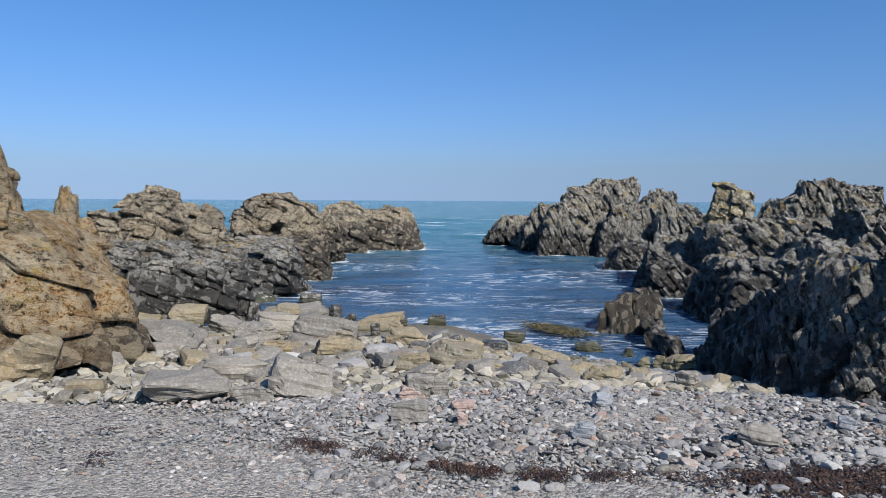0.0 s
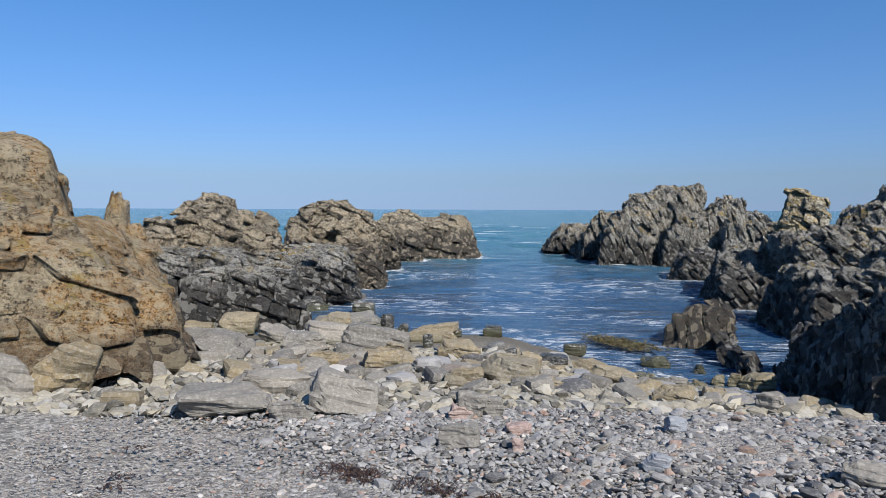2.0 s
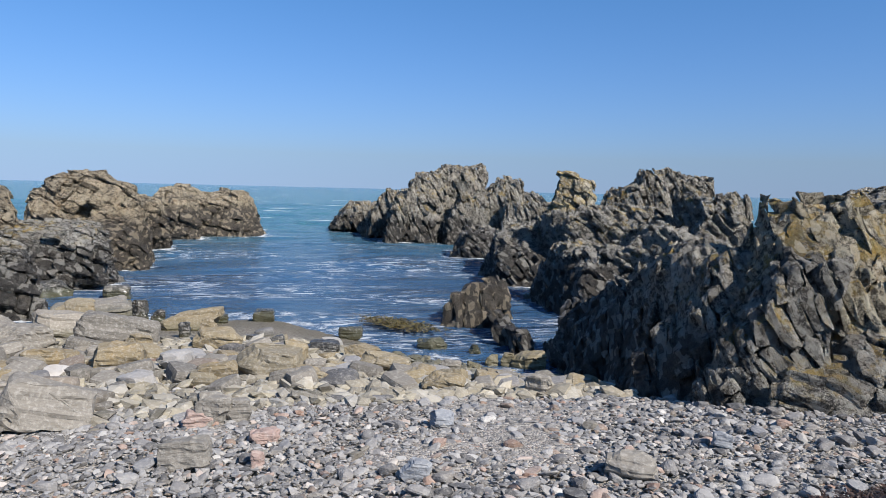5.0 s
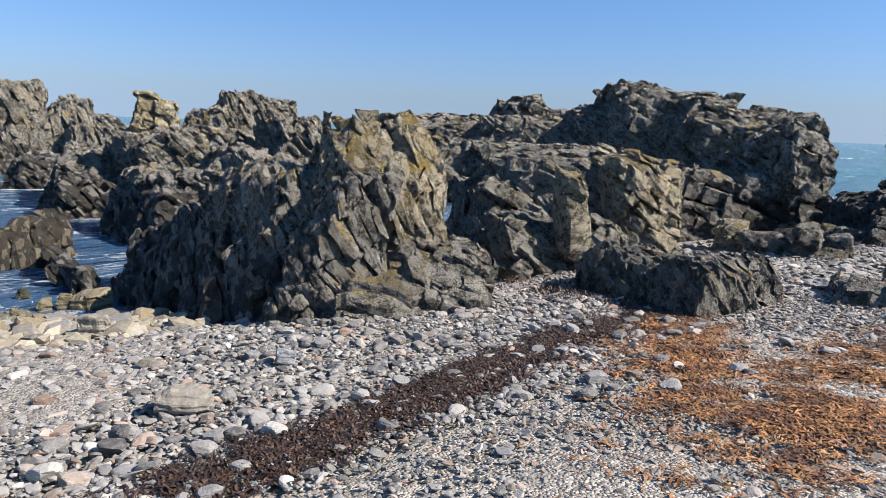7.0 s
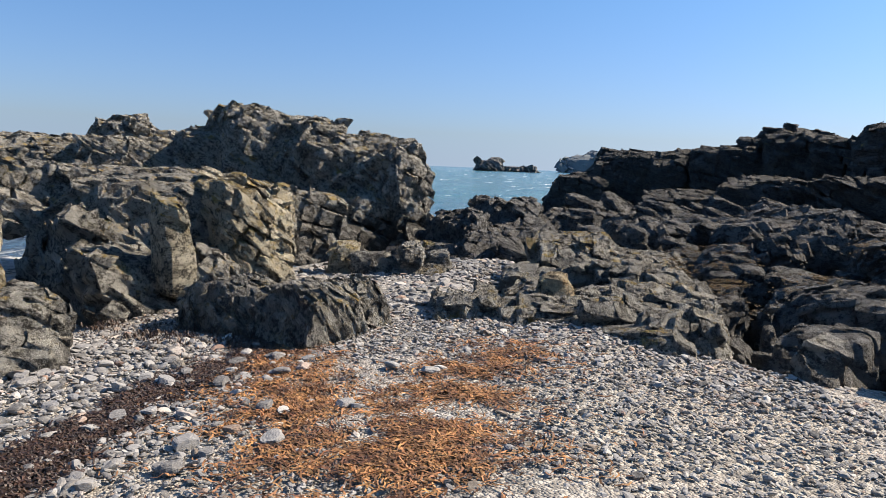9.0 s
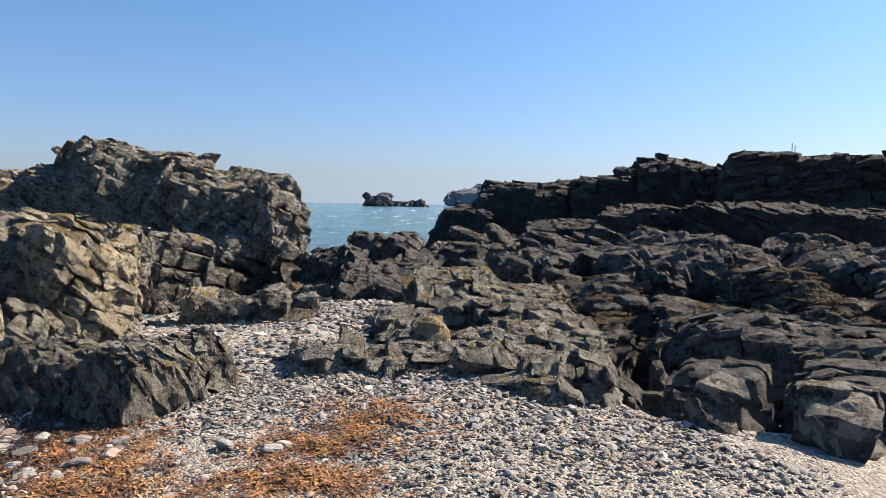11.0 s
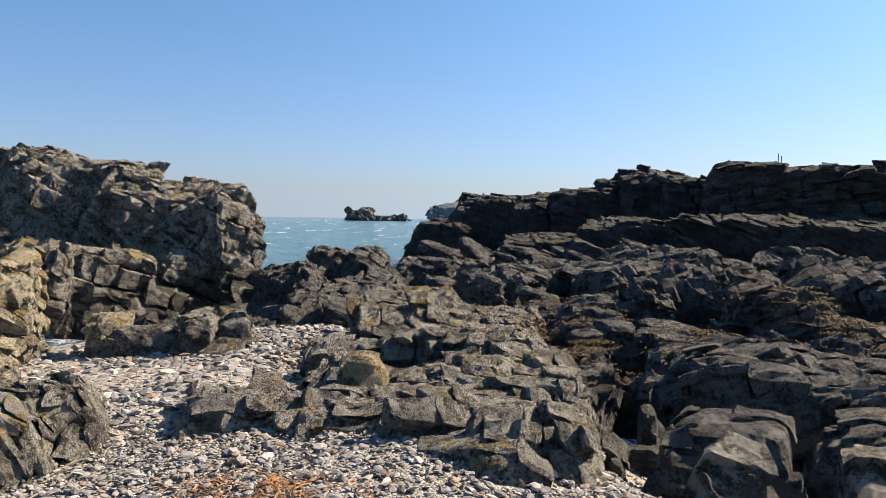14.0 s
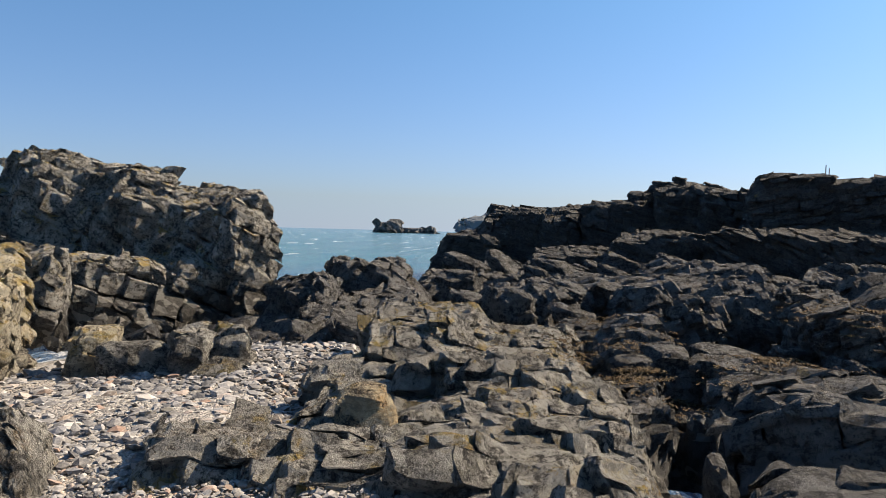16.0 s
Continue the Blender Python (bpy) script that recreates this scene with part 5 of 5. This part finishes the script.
for k in range(230):
    u, v = LOTS.uniform(0, 1), LOTS.normal(0, 0.9)
    x = -5.2 + 9.0 * u
    y = 9.0 - 1.5 * u + v * (1.2 if u < 0.6 else 0.6)
    s = LOTS.uniform(0.12, 0.42) * (1.2 - 0.4 * u)
    ob = new("beach_stone", small_meshes[LOTS.randint(10)])
    ob.matrix_world = pose(x, y, float(beach_height(x, y)) - 0.06 * s, LOTS.uniform(-14, 14), LOTS.uniform(-14, 14), LOTS.uniform(0, 360)) @ Matrix.Diagonal((s, s, s, 1))
    tagged(ob, "angular grey-tan stone among the boulders", "stone", "stones along the water's edge")


# ---- weed on the rocks and the tide lines ----
def ribbons(name, label, spots, material, length, width, lift, seed, kind="stuff", parent=None):
    """Heaps of curled ribbons of weed. spots: arrays of x, y, z."""
    r = np.random.RandomState(seed)
    n, k = len(spots), 7
    yaw = r.uniform(0, 2 * np.pi, n)
    size = length * r.uniform(0.45, 1.3, n)
    t = np.linspace(-0.5, 0.5, k)
    bend = r.normal(0, 1.3, n)[:, None]
    a = yaw[:, None] + bend * t
    step_x, step_y = np.cos(a), np.sin(a)
    cx = np.cumsum(step_x, 1) / k * size[:, None]
    cy = np.cumsum(step_y, 1) / k * size[:, None]
    cz = lift * (r.uniform(0, 1, n)[:, None] + 0.5 * np.cos(t * 9 + r.uniform(0, 6, n)[:, None])) * (1 - (2 * t) ** 2 * 0.7)
    w = width * r.uniform(0.5, 1.4, n)[:, None] * np.sqrt(1 - (1.9 * t) ** 2 * 0.9)
    roll = r.normal(0, 0.25, n)[:, None] + r.normal(0, 0.6, n)[:, None] * t
    out = []
    for side in (-1, 1):
        out.append(np.stack([spots[:, :1] + cx - side * w * step_y * np.cos(roll), spots[:, 1:2] + cy + side * w * step_x * np.cos(roll), spots[:, 2:3] + cz + side * w * np.sin(roll) + 0.01], -1))
    p = np.stack(out, 2).reshape(-1, 3)
    i = (np.arange(n)[:, None] * k + np.arange(k - 1)) * 2
    q = np.stack([i, i + 1, i + 3, i + 2], -1).reshape(-1, 4)
    base = p.mean(0)
    ob = new(name, mesh_of(name, p - base, q, material))
    ob.location = base
    return tagged(ob, label, "seaweed", kind=kind)


def along(points, count, spread, seed, clump=-0.1):
    r = np.random.RandomState(seed)
    pts = np.array(points, float)
    run = np.concatenate([[0], np.cumsum(np.linalg.norm(np.diff(pts, axis=0), axis=1))])
    t = np.interp(r.uniform(0, run[-1], count), run, np.arange(len(pts)))
    i = t.astype(int)
    f = (t - i)[:, None]
    wide = spread * (0.45 + 0.55 * np.abs(np.sin(t * 5.1)) )
    p = pts[i] * (1 - f) + pts[i + 1] * f + r.normal(0, 1, (count, 2)) * wide[:, None]
    thick = 0.7 * soft_noise(np.column_stack([p * 4.3, p[:, 0] * 0]), seed) + 0.7 * soft_noise(np.column_stack([p * 11.0, p[:, 0] * 0]), seed + 3)
    p = p[thick + r.normal(0, 0.25, count) > clump]
    return np.column_stack([p, beach_height(p[:, 0], p[:, 1]) + 0.01])


strand_line = along([(0.98, 2.59), (1.69, 2.58), (2.41, 2.66), (3.2, 2.75), (3.8, 2.84), (4.55, 2.93), (5.4, 2.9), (6.3, 2.95)], 26000, 0.13, 1, -0.12)
ribbons("kelp_line", "dark brown kelp heaped along the tide line", strand_line, WEED, 0.12, 0.006, 0.016, 2)
ribbons("kelp_line", "thin dark kelp trail across the gravel", along([(-2.40, 3.75), (-1.74, 3.41), (-1.23, 3.06), (-0.68, 2.86), (0.07, 2.70), (0.86, 2.73), (1.91, 2.75)], 6000, 0.09, 3, 0.15), WEED, 0.09, 0.0045, 0.015, 4)
ribbons("kelp_line", "loose dark kelp over the pebbles by the rocks", along([(5.95, 3.12), (6.15, 4.14), (6.47, 5.21)], 1500, 0.2, 5, 0.1), WEED, 0.1, 0.005, 0.04, 6)
ribbons("dried_weed", "orange dried weed spread over the shingle", along([(6.11, 0.75), (5.41, 0.79), (4.69, 0.86), (4.09, 0.83), (3.44, 0.75)], 12000, 0.36, 7, 0.22), RUST, 0.12, 0.005, 0.010, 8)
ribbons("dried_weed", "orange and brown dried weed on the pebbles", along([(5.40, 2.18), (4.22, 2.01), (3.72, 1.23), (4.27, 0.94), (3.27, 0.76), (2.69, 0.93)], 13000, 0.5, 9, 0.34), RUST, 0.12, 0.005, 0.010, 10)
ribbons("dried_weed", "rusty weed mixed into the kelp line", along([(6.3, 2.75), (5.4, 2.6), (4.66, 1.9), (4.0, 1.7)], 6000, 0.2, 11, 0.0), RUST, 0.12, 0.005, 0.014, 12)
for k, (x, y) in enumerate([(-4.44, 4.44), (-3.97, 4.20), (-3.53, 4.09), (-3.70, 3.43), (-3.67, 3.21), (-4.29, 3.60)]):
    ribbons("kelp_scrap", "small dark scrap of kelp on the gravel", along([(x - 0.10, y), (x + 0.10, y + 0.02)], 26, 0.018, 20 + k), WEED, 0.08, 0.006, 0.008, 30 + k)
heap = np.random.RandomState(8).normal(0, 1, (900, 2)) * np.array((0.3, 0.16))
heap = np.column_stack([heap[:, 0] * 0.8 + heap[:, 1] * 0.4 + 1.61, heap[:, 1] - heap[:, 0] * 1.0 + 12.51, np.full(900, 0.06)])
ribbons("wrack_bed", "olive wrack floating in the shallows", heap, WRACK, 0.2, 0.012, 0.03, 40)
for x, y, w, d in ((8.58, -1.31, 0.5, 0.9), (8.08, -1.21, 0.6, 0.8)):
    bm = bmesh.new()
    bmesh.ops.create_circle(bm, cap_ends=True, segments=28, radius=1.0, matrix=Matrix.Diagonal((w, d, 1, 1)))
    me = bpy.data.meshes.new("rock_pool")
    bm.to_mesh(me)
    bm.free()
    me.materials.append(SEA)
    ob = new("rock_pool", me)
    ob.location = (x, y, 0.47)
    tagged(ob, "still rock pool in the channel", "water", kind="structure")
tops = np.concatenate(TOPS)
roof = np.full((80, 100), -9.0)
np.maximum.at(roof, (np.clip(((tops[:, 0] - 8) * 10).astype(int), 0, 79), np.clip(((tops[:, 1] + 7) * 10).astype(int), 0, 99)), tops[:, 2])


def draped(x, y, wide, deep, turn, count, seed):
    """Spots on the rocks round a place, in uneven clumps."""
    r = np.random.RandomState(seed)
    a, d = r.normal(0, wide, count), r.normal(0, deep, count)
    c, q = math.cos(radians(turn)), math.sin(radians(turn))
    px, py = x + a * c - d * q, y + a * q + d * c
    thick = soft_noise(np.stack([px * 2.6, py * 2.6, px * 0], -1), seed)
    i, j = ((px - 8) * 10).astype(int), ((py + 7) * 10).astype(int)
    ok = (thick > -0.1) & (i > 0) & (i < 79) & (j > 0) & (j < 99)
    z = roof[i[ok], j[ok]]
    return np.column_stack([px[ok], py[ok], z + 0.01])[z > 0.3]


ribbons("wrack_mat", "brown wrack draped over the dark shelf", draped(11.2, -3.5, 0.9, 0.45, -95, 5000, 9), BROWN_WRACK, 0.10, 0.007, 0.015, 41)
ribbons("wrack_mat", "brown wrack lying between the dark rocks", draped(10.6, -1.3, 0.5, 0.35, -95, 2200, 19), BROWN_WRACK, 0.10, 0.007, 0.015, 42)
ribbons("wrack_mat", "thin brown wrack along the channel rocks", draped(13.2, -1.8, 0.9, 0.5, -95, 2600, 29), BROWN_WRACK, 0.10, 0.007, 0.015, 43)


# ---- distance ----
def lumps(name, label, material, parts, seed, category="rock"):
    return crag(name, label, parts, material, cell=max(max(q[3] - q[2] for q in parts) / 14, max(q[4] for q in parts) / 60), beds=(20, 40, 0), size=max(q[3] - q[2] for q in parts) * 0.5, rough=0.55, seed=seed, category=category, piece=0.8)


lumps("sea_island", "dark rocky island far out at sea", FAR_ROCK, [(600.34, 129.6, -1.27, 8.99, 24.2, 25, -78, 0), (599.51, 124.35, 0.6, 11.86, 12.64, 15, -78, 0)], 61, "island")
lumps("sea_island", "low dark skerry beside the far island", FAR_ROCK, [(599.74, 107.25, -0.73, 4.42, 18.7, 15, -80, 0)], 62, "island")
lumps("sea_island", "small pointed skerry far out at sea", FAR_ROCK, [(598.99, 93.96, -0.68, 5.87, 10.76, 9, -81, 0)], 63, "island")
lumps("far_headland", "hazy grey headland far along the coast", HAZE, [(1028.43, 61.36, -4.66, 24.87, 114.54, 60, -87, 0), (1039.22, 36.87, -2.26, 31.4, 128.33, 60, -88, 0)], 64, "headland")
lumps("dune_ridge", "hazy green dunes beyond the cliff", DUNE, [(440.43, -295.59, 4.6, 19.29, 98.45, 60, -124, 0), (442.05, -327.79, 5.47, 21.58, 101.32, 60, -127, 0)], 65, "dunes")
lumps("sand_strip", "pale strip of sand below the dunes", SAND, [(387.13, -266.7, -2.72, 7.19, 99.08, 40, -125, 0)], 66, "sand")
def fence_post(x, y, z, h):
    bm = bmesh.new()
    bmesh.ops.create_cone(bm, cap_ends=True, segments=8, radius1=0.022, radius2=0.016, depth=h, matrix=Matrix.Translation((0, 0, h / 2)))
    me = bpy.data.meshes.new("thin_post")
    bm.to_mesh(me)
    bm.free()
    me.materials.append(POST)
    ob = new("thin_post", me)
    ob.location = (x, y, z)
    tagged(ob, "thin weathered post on top of the cliff", "post", "posts on the cliff")


fence_post(31.18, -8.56, 4.05, 0.75)
fence_post(31.13, -8.76, 4.05, 0.6)
fence_post(30.68, -10.17, 4.05, 0.95)
fence_post(30.65, -10.27, 4.05, 0.85)
fence_post(29.06, -13.97, 4.05, 0.7)
turf = np.random.RandomState(12)
tx, ty = turf.uniform(28.8, 32, 900), turf.uniform(-14.2, -9.2, 900)
FA_TOP = 4.2
ribbons("cliff_grass", "dry yellow grass along the cliff top", np.column_stack([tx, ty, FA_TOP + turf.uniform(0, 0.12, 900)]), TURF, 0.3, 0.012, 0.05, 50)


# ---- shingle, pebble by pebble ----
def pebble_cloud(r, x, y, size, mode):
    """Many pebbles as one set of points and faces, each squashed, turned and cut a little differently."""
    bm = bmesh.new()
    bmesh.ops.create_icosphere(bm, subdivisions=mode, radius=1.0)
    v = np.array([q.co for q in bm.verts])
    f = np.array([[q.index for q in t.verts] for t in bm.faces])
    bm.free()
    n = len(x)
    p = np.repeat(v[None], n, 0)
    for _ in range(5):
        d = r.normal(size=(n, 3))
        d /= np.linalg.norm(d, axis=1, keepdims=True)
        dist = np.einsum("nvk,nk->nv", p, d)
        p = p - np.clip(dist - r.uniform(0.35, 0.9, (n, 1)), 0, None)[..., None] * d[:, None]
    p *= (size[:, None] * np.stack([r.uniform(0.8, 1.35, n), r.uniform(0.6, 1.0, n), r.uniform(0.28, 0.62, n)], -1))[:, None] * 0.5
    yaw, tip, tip2 = r.uniform(0, 6.28, n), r.normal(0, 0.22, n), r.normal(0, 0.22, n)
    c, s = np.cos(yaw)[:, None], np.sin(yaw)[:, None]
    px, py, pz = p[..., 0], p[..., 1], p[..., 2]
    pz = pz + px * tip[:, None] + py * tip2[:, None]
    z = beach_height(x, y) + size * 0.12
    p = np.stack([px * c - py * s + x[:, None], px * s + py * c + y[:, None], pz + z[:, None]], -1)
    return p.reshape(-1, 3), (np.arange(n)[:, None, None] * len(v) + f[None]).reshape(-1, 3)


def in_shingle(x, y):
    z = beach_height(x, y)
    return (z > 0.05) & (z < 1.4)


SHINGLE = (  # count, least and greatest size, fineness, stretch of beach
    (4200, 0.04, 0.16, 2, (-3.0, 2.2, 6.2, 6.6)),
    (19000, 0.03, 0.10, 1, (-3.0, 2.2, 6.2, 6.6)),
    (3000, 0.025, 0.10, 2, (0.6, -2.2, 7.6, 3.0)),
    (16000, 0.02, 0.075, 1, (0.6, -2.2, 7.6, 3.0)),
    (11000, 0.02, 0.07, 1, (-6.5, 0.5, 1.0, 7.5)),
    (9000, 0.04, 0.15, 1, (-4.5, 5.0, 5.5, 9.6)),
    (12000, 0.03, 0.12, 1, (5.5, -2.0, 13.5, 5.2)),
    (3500, 0.06, 0.22, 1, (7.4, 1.2, 13.0, 5.0)),
)
R = np.random.RandomState(5)
cloud = []
for count, lo, hi, mode, box in SHINGLE:
    x, y = R.uniform(box[0], box[2], count), R.uniform(box[1], box[3], count)
    size = lo + (hi - lo) * R.beta(1.3, 3.2, count)
    patchy = soft_noise(np.stack([x * 0.55, y * 0.55, x * 0], -1), 17) + R.normal(0, 0.35, count)
    ok = in_shingle(x, y) & ((size < 0.05) | (patchy > -0.8)) & ~((x < 0.5) & (y < 3.6 - 0.6 * (x + 1)) & (size > 0.06) & (R.uniform(0, 1, count) > 0.06))
    cloud.append(pebble_cloud(R, x[ok], y[ok], size[ok], mode))
offset, pts, tris = 0, [], []
for p, f in cloud:
    pts.append(p)
    tris.append(f + offset)
    offset += len(p)
shingle = new("shingle", mesh_of("shingle", np.concatenate(pts), np.concatenate(tris), PEBBLE, False))
tagged(shingle, "mixed grey, tan and white beach pebbles", "pebbles", kind="stuff")

# rubble heaped between the boulders along the water
x, y = R.uniform(-6.5, 4.2, 5200), R.uniform(0, 1, 5200)
y = 5.3 + 0.12 * (x + 6.5) + y * np.interp(x, (-6.5, -1, 4.2), (7.0, 4.6, 2.6))
size = 0.10 + 0.30 * R.beta(1.2, 3.0, 5200)
p, f = pebble_cloud(R, x, y, size, 1)
rubble = new("rubble", mesh_of("rubble", p, f, RUBBLE, False))
tagged(rubble, "angular tan and grey rubble along the water's edge", "stones", kind="stuff")

# the larger cobbles, one by one
shapes = [stone_shape(300 + k, 8, 3, 0.6, 3.2) for k in range(14)]
cobbles = [mesh_of("cobble", p * np.array((1, 0.78, 0.5)), f, PEBBLE, False) for p, f in shapes]
for k in range(290):
    x = R.uniform(-2.2, 5.6)
    y = R.uniform(2.4, 7.4) - 0.45 * max(x - 2.0, 0)
    s = R.uniform(0.08, 0.16)
    ob = new("cobble", cobbles[R.randint(14)])
    ob.matrix_world = pose(x, y, float(beach_height(x, y)) - 0.05 * s, R.uniform(-10, 10), R.uniform(-10, 10), R.uniform(0, 360)) @ Matrix.Diagonal((s, s, s, 1))
    ob.parent = ground
